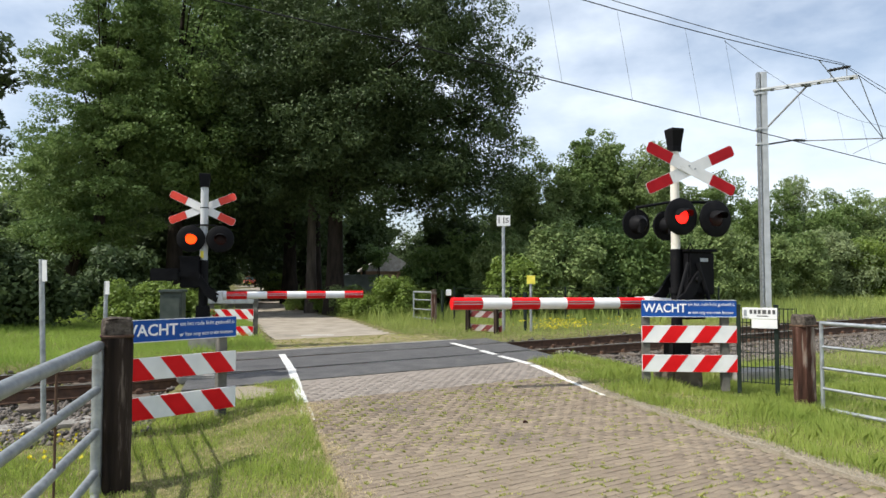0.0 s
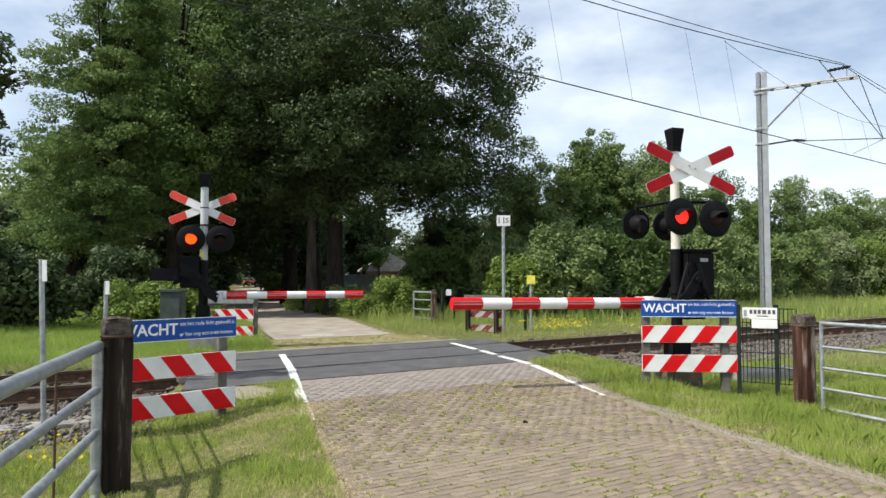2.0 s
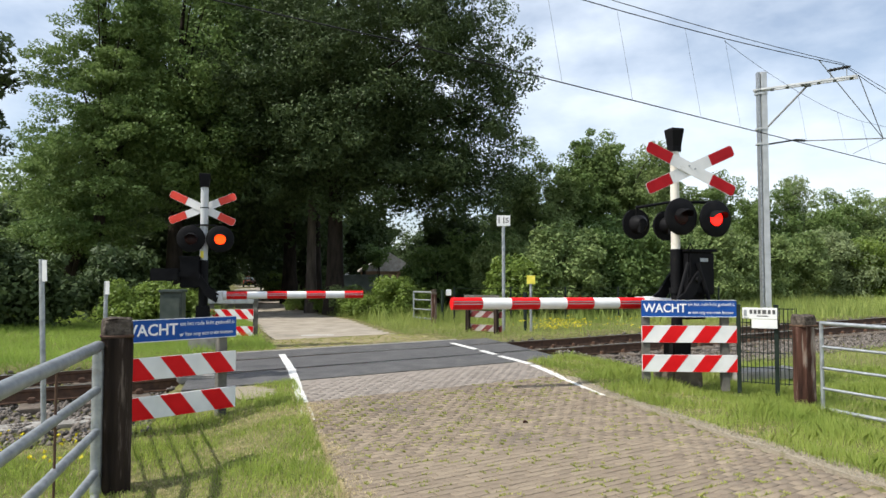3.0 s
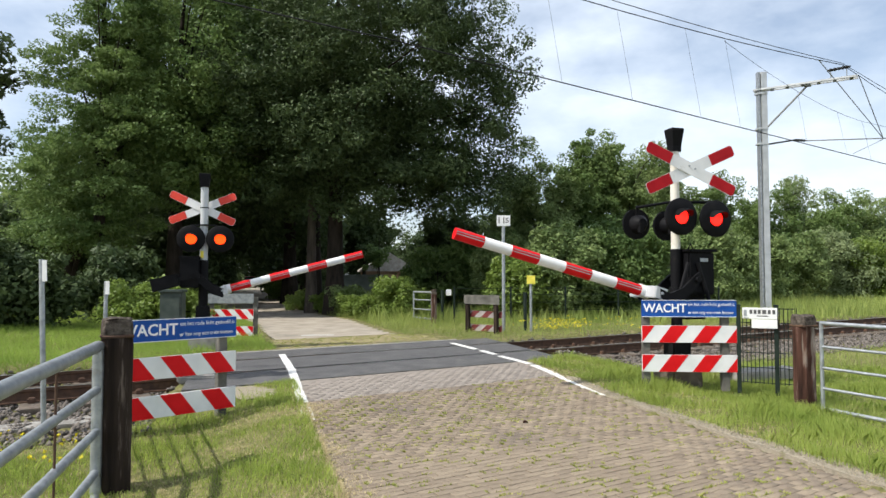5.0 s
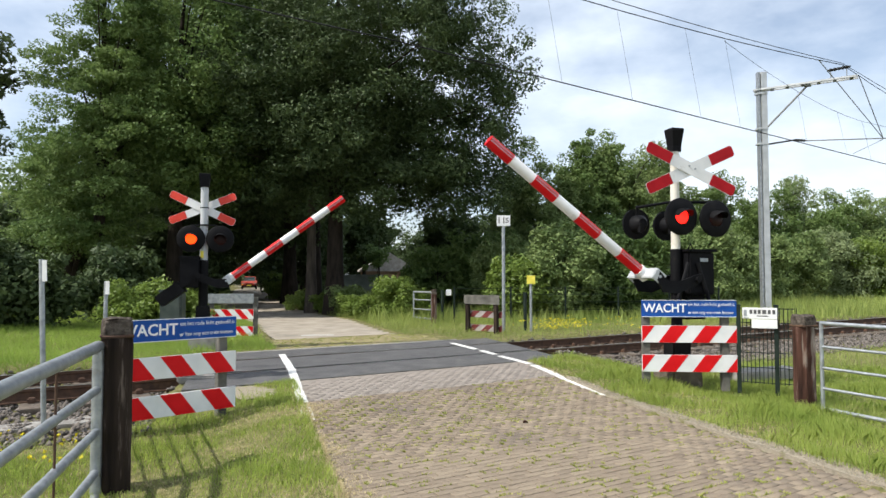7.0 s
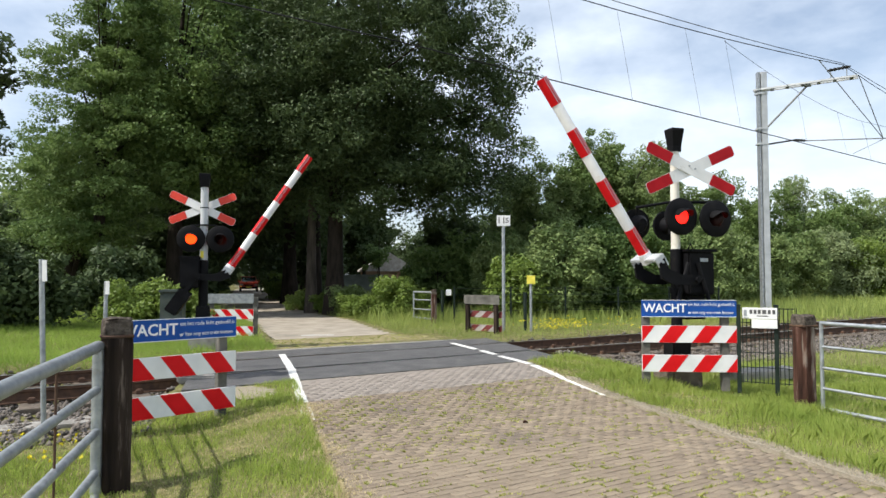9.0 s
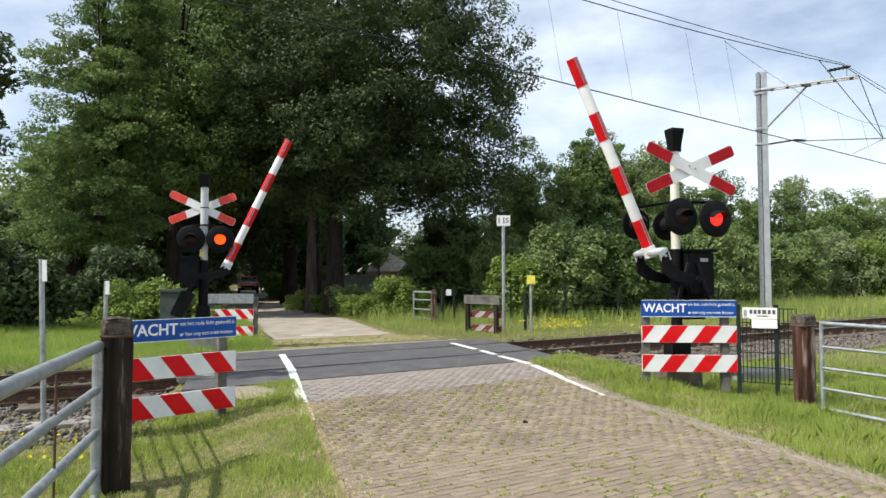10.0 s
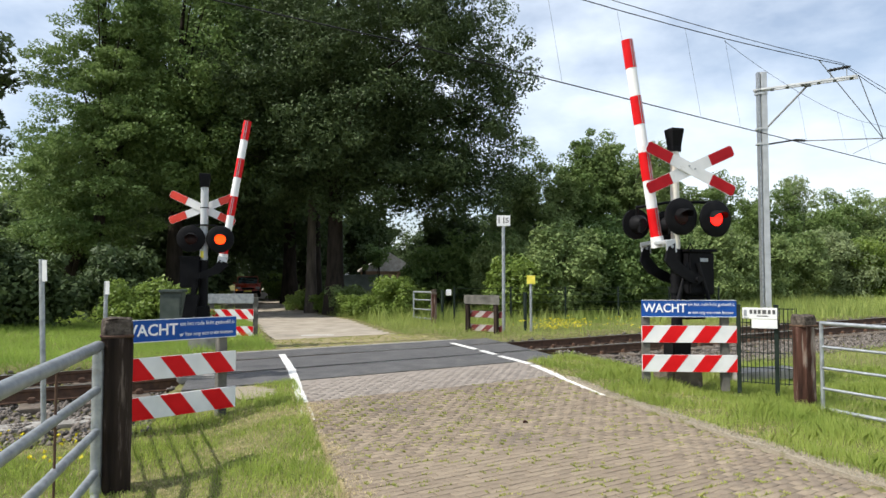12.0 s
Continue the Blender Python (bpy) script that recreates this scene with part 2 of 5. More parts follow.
def rod(p0, p1, r0, r1=None, seg=14):
    bm = bmesh.new()
    tube(bm, [p0, p1], [r0, r0 if r1 is None else r1], seg)
    return bm


def slab(c, s, rot=None, bevel=0.0):
    bm = bmesh.new()
    box(bm, c, s, rot, bevel)
    return bm


def prism(bm, outline, y0, y1):
    """An outline of (x, z) pairs, drawn out along y."""
    a = [bm.verts.new((x, y0, z)) for x, z in outline]
    b = [bm.verts.new((x, y1, z)) for x, z in outline]
    bm.faces.new(a)
    bm.faces.new(b[::-1])
    for i in range(len(a)):
        j = (i + 1) % len(a)
        bm.faces.new((a[i], b[i], b[j], a[j]))


def quick_mesh(name, verts, faces):
    """A mesh out of numpy arrays; all faces have the same number of corners."""
    me = bpy.data.meshes.new(name)
    n, k = faces.shape
    me.vertices.add(len(verts))
    me.vertices.foreach_set("co", np.ascontiguousarray(verts, np.float32).ravel())
    me.loops.add(n * k)
    me.loops.foreach_set("vertex_index", np.ascontiguousarray(faces, np.int32).ravel())
    me.polygons.add(n)
    me.polygons.foreach_set("loop_start", np.arange(0, n * k, k, dtype=np.int32))
    me.polygons.foreach_set("loop_total", np.full(n, k, np.int32))
    me.update(calc_edges=True)
    return me


def lettering(name, text, size, m, material, parent, width=None, bold=0.0):
    cu = bpy.data.curves.new(name, "FONT")
    cu.body, cu.size, cu.extrude = text, size, 0.0015
    cu.align_x, cu.align_y = "LEFT", "CENTER"
    cu.resolution_u, cu.offset = 3, size * bold
    tmp = new(name, cu)
    bpy.context.view_layer.update()
    me = bpy.data.meshes.new_from_object(tmp.evaluated_get(bpy.context.evaluated_depsgraph_get()))
    bpy.data.objects.remove(tmp)
    if width:
        xs = [v.co.x for v in me.vertices]
        k = width / (max(xs) - min(xs))
        for v in me.vertices:
            v.co.x = (v.co.x - min(xs)) * k
    me.transform(m)
    return finish(name, me, material, parent)


# ---- the plan: the track crosses the road; the rail heads lie at height 0 ----
TC, TD = Vector((-0.87, 11.9)), Vector((0.853, 0.522)).normalized()
TN = Vector((-TD.y, TD.x))
RD = Vector((-0.29, 0.957)).normalized()
RE = Vector((RD.y, -RD.x))
RC = Vector((0.17, 8.3))
ROAD_HALF = 1.93
FAR_ROAD = [(-1.75, 13.6), (-2.6, 15.6), (-4.4, 21.0), (-6.9, 26.0), (-8.6, 30.0), (-10.7, 36.0), (-13.0, 44.0), (-15.4, 52.6), (-22.5, 76.0), (-36.0, 118.0)]


def across(x, y):
    return (x - TC.x) * TN.x + (y - TC.y) * TN.y


def along(x, y):
    return (x - TC.x) * TD.x + (y - TC.y) * TD.y


def side(x, y):
    return (x - RC.x) * RE.x + (y - RC.y) * RE.y


def ease(a, b, v):
    t = np.clip((v - a) / (b - a), 0, 1)
    return t * t * (3 - 2 * t)


def road_z(v):
    return -0.13 * ease(-1.9, -5.5, v) - 0.04 * ease(2.2, 6, v)


def far_dist(x, y):
    """Distance from the middle of the lane beyond the crossing."""
    best = np.full(np.shape(x), 1e9)
    for (ax, ay), (bx, by) in zip(FAR_ROAD, FAR_ROAD[1:]):
        t = np.clip(((x - ax) * (bx - ax) + (y - ay) * (by - ay)) / ((bx - ax) ** 2 + (by - ay) ** 2), 0, 1)
        best = np.minimum(best, np.hypot(x - ax - t * (bx - ax), y - ay - t * (by - ay)))
    return best


def ground_z(x, y):
    x, y = np.asarray(x, float), np.asarray(y, float)
    v, s = across(x, y), side(x, y)
    z = np.where(v < 0, -0.10 * ease(-1.9, -5.5, v), -0.03 * ease(2, 6, v))
    z = z - 0.17 * ease(-2.1, -3.2, s) * ease(-1.2, -3.6, v)
    z = z + 0.02 * np.sin(x * 1.7 + 0.6 * y) * np.cos(y * 1.3) * ease(2.0, 3.0, np.abs(s))
    z = z + (0.35 * ease(6, 14, v) * ease(2.5, 9, s) + 0.2 * ease(4, 9, v) * ease(-4.5, -9, s)) * ease(2.2, 6, far_dist(x, y))
    z = z - 0.12 * ease(2.9, 3.7, s) * ease(-1.2, -3.6, v)
    shoulder = np.where(v < -1.5, ease(3.1, 4.2, np.abs(s)), 1.0)
    bed = (1 - ease(1.2, 1.7, v)) * (1 - ease(-2.6, -3.6, v)) * np.where(s < 0, ease(3.35, 3.6, -s), ease(2.75, 3.0, s)) * shoulder
    z = z * (1 - bed) - 0.24 * bed
    z = np.where((s > -3.3) & (s < 2.75) & (np.abs(v) < 1.85), -0.1, z)
    on_near = (np.abs(s) < ROAD_HALF - 0.06) & (v < 2.0)
    on_far = (far_dist(x, y) < 1.45) & (v > 1.2)
    return np.where(on_near | on_far, road_z(v) - 0.09, z)


# ---- ground ----
def build_ground():
    def axis(lo, hi, fine_lo, fine_hi, step):
        a = list(np.arange(fine_lo, fine_hi, step))
        d, p = step, a[-1]
        while p < hi:
            d *= 1.25
            p += d
            a.append(p)
        d, p = step, a[0]
        while p > lo:
            d *= 1.25
            p -= d
            a.insert(0, p)
        return np.array(a)
    xs, ys = axis(-900, 900, -12, 14, 0.2), axis(-300, 1500, 0, 26, 0.2)
    gx, gy = np.meshgrid(xs, ys)
    verts = np.stack([gx, gy, ground_z(gx, gy)], -1).reshape(-1, 3)
    i = np.arange(len(ys) - 1)[:, None] * len(xs) + np.arange(len(xs) - 1)[None]
    faces = np.stack([i, i + 1, i + len(xs) + 1, i + len(xs)], -1).reshape(-1, 4)
    me = quick_mesh("ground", verts, faces)
    me.polygons.foreach_set("use_smooth", np.ones(len(faces), bool))
    tagged(finish("ground", me, M_SOIL), "grassy verge soil beside the road and track", "ground", kind="structure")


def near_point(u, w):
    """On the near road: u metres along it from its reference point, w to its right."""
    return RC + RD * u + RE * w


def strip(name, lines, material, label, category, lift=0.0, z_of=None, step=0.25):
    """A slab of road between two lines of (x, y) points."""
    a, b = lines
    bm = bmesh.new()
    top, low = [], []
    n = len(a)
    for i in range(n):
        row, deep = [], []
        for k in range(9):
            p = Vector(a[i]).lerp(Vector(b[i]), k / 8)
            z = (z_of(p.x, p.y) if z_of else road_z(across(p.x, p.y))) + lift
            row.append(bm.verts.new((p.x, p.y, z)))
            deep.append(bm.verts.new((p.x, p.y, z - 0.16)))
        top.append(row)
        low.append(deep)
    for i in range(n - 1):
        for k in range(8):
            bm.faces.new((top[i][k], top[i][k + 1], top[i + 1][k + 1], top[i + 1][k]))
        for k in (0, 8):
            bm.faces.new((top[i][k], top[i + 1][k], low[i + 1][k], low[i][k]))
    for k in range(8):
        for i in (0, n - 1):
            bm.faces.new((top[i][k], top[i][k + 1], low[i][k + 1], low[i][k]))
    return tagged(part(name, bm, material, smooth=True), label, category, kind="structure")


def track_line(v, u0, u1, n=12):
    return [TC + TD * (u0 + (u1 - u0) * i / (n - 1)) + TN * v for i in range(n)]


def on_edge(w, v):
    """Where the road's line at w meets the line at v beside the track."""
    p = near_point(0, w)
    k = (v - across(p.x, p.y)) / RD.dot(TN)
    return p + RD * k


def build_roads():
    bed = [[], []]
    for i in range(60):
        v = -30 + i * (30 - 1.9) / 59
        bed[0].append(on_edge(-ROAD_HALF - 0.03, v))
        bed[1].append(on_edge(ROAD_HALF + 0.03, v))
    road = strip("road", bed, M_JOINT, "brick-paved lane with sandy, mossy joints", "road", lift=-0.010)
    # crossing deck: three slabs of dark asphalt, with grooves for the flanges
    for v0, v1 in ((-1.9, -0.80), (-0.66, 0.66), (0.80, 1.75)):
        lines = [[], []]
        for i in range(6):
            v = v0 + (v1 - v0) * i / 5
            lines[0].append(on_edge(-ROAD_HALF - 1.4, v))
            lines[1].append(on_edge(ROAD_HALF + 0.85, v))
        strip("road_deck", lines, M_ASPHALT, "dark asphalt crossing deck between the rails", "road")
    lines = [[on_edge(-2.9, v) for v in (1.76, 1.83, 1.9)], [on_edge(2.0, v) for v in (1.76, 1.83, 1.9)]]
    strip("road_kerb", lines, M_CONCRETE, "pale sandy kerb behind the crossing deck", "kerb", lift=0.004)
    lines = [[], []]
    for i, (v, wl_, wr_) in enumerate(((1.75, -2.1, 1.95), (2.5, -2.1, 1.8), (3.3, -2.0, 1.65), (4.1, -1.9, 1.55))):
        lines[0].append(on_edge(wl_, v))
        lines[1].append(on_edge(wr_, v))
    strip("road_band", lines, M_JOINT, "brick band behind the crossing", "road", lift=-0.022)
    a, b = [on_edge(-1.9, 4.1)], [on_edge(1.55, 4.1)]
    for i in range(2, len(FAR_ROAD)):
        p, q = Vector(FAR_ROAD[i]), Vector(FAR_ROAD[i - 1])
        d = (p - q).normalized()
        n = Vector((d.y, -d.x))
        a.append(p - n * 1.65)
        b.append(p + n * 1.65)
    fa, fb = [], []
    for i in range(len(a) - 1):
        for k in range(5):
            fa.append(a[i].lerp(a[i + 1], k / 5))
            fb.append(b[i].lerp(b[i + 1], k / 5))
    strip("road_far", (fa + [a[-1]], fb + [b[-1]]), M_ROAD, "worn grey asphalt lane under the trees", "road")
    return road


def build_edge():
    """The bare sandy edge between the bricks and the grass."""
    lines = [[], []]
    for i in range(60):
        u = -11.5 + 12.2 * i / 59
        lines[0].append(near_point(u, ROAD_HALF - 0.06))
        lines[1].append(near_point(u, ROAD_HALF + 0.06 + 0.035 * (1 - max(u, -7.5) / 3) + 0.04 * math.sin(3.1 * u) + 0.035 * math.sin(8.3 * u + 1)))
    strip("road_edge", lines, M_SAND, "bare sandy edge between bricks and grass", "road edge", z_of=lambda x, y: max(float(ground_z(x, y)) + 0.006, road_z(across(x, y)) - 0.012))


def build_bare_patch():
    rnd = random.Random(8)
    bm = bmesh.new()
    ring = []
    for k in range(28):
        a = 2 * math.pi * k / 28
        q = rnd.uniform(0.75, 1.1)
        x, y = -2.4 + 0.34 * q * math.cos(a) - 0.2 * q * math.sin(a), 8.15 + 0.38 * q * math.sin(a)
        ring.append(bm.verts.new((x, y, float(ground_z(x, y)) + 0.018)))
    mid = bm.verts.new((-2.4, 8.15, float(ground_z(-2.4, 8.15)) + 0.035))
    for k in range(28):
        bm.faces.new((mid, ring[k], ring[(k + 1) % 28]))
    tagged(part("ground_patch", bm, M_SAND, smooth=True), "bare sandy ground beside the white line", "bare ground", kind="structure")


def brick_mesh(l, w, seed):
    rnd = random.Random(seed)
    bm = bmesh.new()
    e = 0.004
    zs = [rnd.uniform(-0.0015, 0.0015) for _ in range(4)]
    lo = [bm.verts.new((x * l / 2, y * w / 2, -0.05)) for x, y in ((-1, -1), (1, -1), (1, 1), (-1, 1))]
    mid = [bm.verts.new((x * l / 2, y * w / 2, -e + z)) for (x, y), z in zip(((-1, -1), (1, -1), (1, 1), (-1, 1)), zs)]
    hi = [bm.verts.new((x * (l / 2 - e), y * (w / 2 - e), z)) for (x, y), z in zip(((-1, -1), (1, -1), (1, 1), (-1, 1)), zs)]
    for r0, r1 in ((lo, mid), (mid, hi)):
        for j in range(4):
            bm.faces.new((r0[j], r0[(j + 1) % 4], r1[(j + 1) % 4], r1[j]))
    bm.faces.new(hi)
    me = bpy.data.meshes.new("brick")
    bm.to_mesh(me)
    bm.free()
    return me


def lay_bricks(road):
    """Rows parallel to the track, in running bond."""
    L, W, gap = 0.165, 0.08, 0.0055
    shapes = [brick_mesh(L - gap, W - gap, i) for i in range(6)]
    for me in shapes:
        me.materials.append(M_BRICK_ONE)
    rnd = random.Random(4)
    spots, grey, mossy = [], [], []
    for row in range(-200, 52):
        v = row * W
        for k in range(-75, 75):
            u = k * L + (row % 2) * L / 2 + rnd.uniform(-0.006, 0.006)
            p = TC + TD * u + TN * v
            s = side(p.x, p.y)
            if abs(s) > 2.2 or p.y < -3:
                continue
            rough = ROAD_HALF - 0.05 + rnd.uniform(-0.05, 0.09)
            spot = (p.x, p.y, road_z(v) + rnd.uniform(-0.002, 0.002), rnd.uniform(-1.3, 1.3), rnd.uniform(-0.3, 0.3))
            if v < -3.22 and abs(s) < rough:
                spots.append(spot)
            elif -3.22 <= v < -1.94 and abs(s) < ROAD_HALF:
                grey.append(spot)
            elif 1.95 < v < 4.05 and -ROAD_HALF - 0.1 < s < ROAD_HALF - 0.28:
                mossy.append(spot)
    near = [s for s in spots if 4.5 < s[1] < 6.2 and -0.9 < s[0] < 2.0]
    near = near[:300]
    chosen = set(near)
    turn = math.degrees(math.atan2(TD.y, TD.x))
    for i, s in enumerate(near):
        ob = new("brick", shapes[i % 6])
        ob.parent = road
        ob.matrix_world = pose(s[0], s[1], s[2], s[4], s[3] * 0.12, turn + s[3])
    for name, places, m, label in (("bricks", [s for s in spots if s not in chosen], M_BRICK, "brown paving bricks in running bond"),
                                   ("grey_bricks", grey, M_GREY_BRICK, "greyer paving bricks beside the crossing deck"),
                                   ("mossy_bricks", mossy, M_MOSSY, "mossy yellow-brown paving bricks behind the crossing")):
        unit = np.array([(x * (L - gap) / 2, y * (W - gap) / 2, 0) for x, y in ((-1, -1), (1, -1), (1, 1), (-1, 1))])
        ring = np.concatenate([unit * [1, 1, 0] + [0, 0, -0.05], unit + [0, 0, -0.004], unit * [0.96, 0.91, 1]])
        quads = np.array([(0, 1, 5, 4), (1, 2, 6, 5), (2, 3, 7, 6), (3, 0, 4, 7), (4, 5, 9, 8), (5, 6, 10, 9), (6, 7, 11, 10), (7, 4, 8, 11), (8, 9, 10, 11)])
        vs, fs = [], []
        for i, s in enumerate(places):
            m3 = np.array(pose(s[0], s[1], s[2], s[4], s[3] * 0.12, turn + s[3]))
            vs.append(ring @ m3[:3, :3].T + m3[:3, 3])
            fs.append(quads + 12 * i)
        ob = finish(name, quick_mesh(name, np.concatenate(vs), np.concatenate(fs)), m, road)
        tagged(ob, label, kind="stuff")


def build_lines():
    def painted(name, pts, width, label):
        bm = bmesh.new()
        rnd = random.Random(len(pts))
        fine = []
        for p, q in zip(pts, pts[1:]):
            p, q = Vector(p), Vector(q)
            n = max(2, int((q - p).length / 0.1))
            fine += [p.lerp(q, i / n) for i in range(n)]
        fine.append(Vector(pts[-1]))
        prev = None
        for i, p in enumerate(fine):
            d = (fine[min(i + 1, len(fine) - 1)] - fine[max(i - 1, 0)]).normalized()
            n = Vector((d.y, -d.x)) * width / 2
            row = []
            for sgn in (-1, 1):
                q = p + n * sgn * rnd.uniform(0.85, 1.1)
                z = road_z(across(q.x, q.y))
                row += [bm.verts.new((q.x, q.y, z + 0.008)), bm.verts.new((q.x, q.y, z - 0.02))]
            if prev:
                bm.faces.new((prev[0], row[0], row[2], prev[2]))
                bm.faces.new((prev[0], prev[1], row[1], row[0]))
                bm.faces.new((prev[2], row[2], row[3], prev[3]))
            prev = row
        tagged(part(name, bm, M_LINE), label, "road marking", kind="structure")
    painted("trim_left_line", [(-1.39, 6.85), (-1.82, 8.25), (-2.3, 9.95), (-2.93, 11.9)], 0.12, "worn white edge line beside the brick lane")
    painted("trim_far_line", [(-3.5, 16.13), (-2.72, 16.22)], 0.1, "short white line where the lane's asphalt begins")
    painted("trim_right_line", [(2.13, 8.42), (1.78, 9.35), (1.45, 10.55)], 0.11, "worn white edge line along the grass")
    painted("trim_right_line", [(1.42, 10.65), (1.02, 11.7)], 0.11, "worn white edge line on the crossing deck")
    painted("trim_right_line", [(0.96, 11.9), (0.74, 12.55)], 0.11, "short worn white dash on the deck")
    painted("trim_right_line", [(0.66, 12.75), (0.2, 13.95)], 0.11, "short worn white dash by the far rail")


def build_track():
    prof = [(-0.036, 0.0), (-0.036, -0.035), (-0.009, -0.05), (-0.009, -0.14), (-0.07, -0.155), (-0.07, -0.17),
            (0.07, -0.17), (0.07, -0.155), (0.009, -0.14), (0.009, -0.05), (0.036, -0.035), (0.036, 0.0)]
    for sgn in (-1, 1):
        bm = bmesh.new()
        ends = []
        for u in (-90, 160):
            base = TC + TD * u + TN * sgn * 0.7525
            ends.append([bm.verts.new((base.x + TN.x * x, base.y + TN.y * x, z)) for x, z in prof])
        for i in range(len(prof)):
            j = (i + 1) % len(prof)
            f = bm.faces.new((ends[0][i], ends[1][i], ends[1][j], ends[0][j]))
            f.material_index = 1 if i == len(prof) - 1 else 0
        bm.faces.new(ends[0])
        bm.faces.new(ends[1][::-1])
        tagged(part("rail", bm, [M_RUST, M_RAILHEAD]), "long brown rusty steel rail on sleepers", "rail", "rails of the track")
    proto = None
    for i in range(-42, 70):
        u = i * 0.62
        p = TC + TD * u
        if -3.4 < side(p.x, p.y) < 2.8:
            continue
        m = pose(p.x, p.y, -0.24, 0, 0, math.degrees(math.atan2(TD.y, TD.x)))
        if proto is None:
            proto = part("sleeper", slab((0, 0, 0), (0.25, 2.6, 0.14), bevel=0.012), M_SLEEPER)
            tagged(proto, "dark weathered sleeper in grey ballast", "sleeper", "sleepers of the track")
            for yy in (-0.86, -0.645, 0.645, 0.86):
                part("rail_clip", slab((0, yy, 0.1), (0.09, 0.1, 0.07), bevel=0.012), M_RUST, proto)
            proto.matrix_world = m
        else:
            copy_thing(proto, m)
    # ballast: rough stones
    rng = np.random.default_rng(5)
    n = 37000
    u = np.where(rng.random(n) < 0.85, rng.uniform(-10, 22, n), rng.uniform(22, 50, n))
    v = rng.uniform(-3.3, 1.5, n)
    x, y = TC.x + TD.x * u + TN.x * v, TC.y + TD.y * u + TN.y * v
    keep = ((side(x, y) > 2.85) | (side(x, y) < -3.45)) & ((v > -1.7) | (np.abs(side(x, y)) > 3.5))
    x, y, v = x[keep], y[keep], v[keep]
    n = len(x)
    size = rng.uniform(0.024, 0.05, n)
    z = ground_z(x, y) + 0.01 + rng.uniform(-0.01, 0.035, n)
    octa = np.array([(1, 0, 0), (0, 1, 0), (-1, 0, 0), (0, -1, 0), (0, 0, 1), (0, 0, -1)], float)
    tri = np.array([(0, 1, 4), (1, 2, 4), (2, 3, 4), (3, 0, 4), (1, 0, 5), (2, 1, 5), (3, 2, 5), (0, 3, 5)])
    jig = octa[None] * rng.uniform(0.6, 1.25, (n, 6, 1)) + rng.normal(0, 0.16, (n, 6, 3))
    ang = rng.uniform(0, 6.28, n)
    rx = jig[..., 0] * np.cos(ang)[:, None] - jig[..., 1] * np.sin(ang)[:, None]
    ry = jig[..., 0] * np.sin(ang)[:, None] + jig[..., 1] * np.cos(ang)[:, None]
    pts = np.stack([rx, ry, jig[..., 2] * 0.8], -1) * size[:, None, None] + np.stack([x, y, z], -1)[:, None]
    faces = (tri[None] + 6 * np.arange(n)[:, None, None]).reshape(-1, 3)
    tagged(finish("ballast", quick_mesh("ballast", pts.reshape(-1, 3), faces), M_BALLAST), "grey crushed stone ballast between rails and sleepers", "ballast", kind="stuff")


# ---- level crossing signals with booms ----
BOOM_TURN = math.degrees(math.atan2(RE.y, RE.x))
SPIN = {}


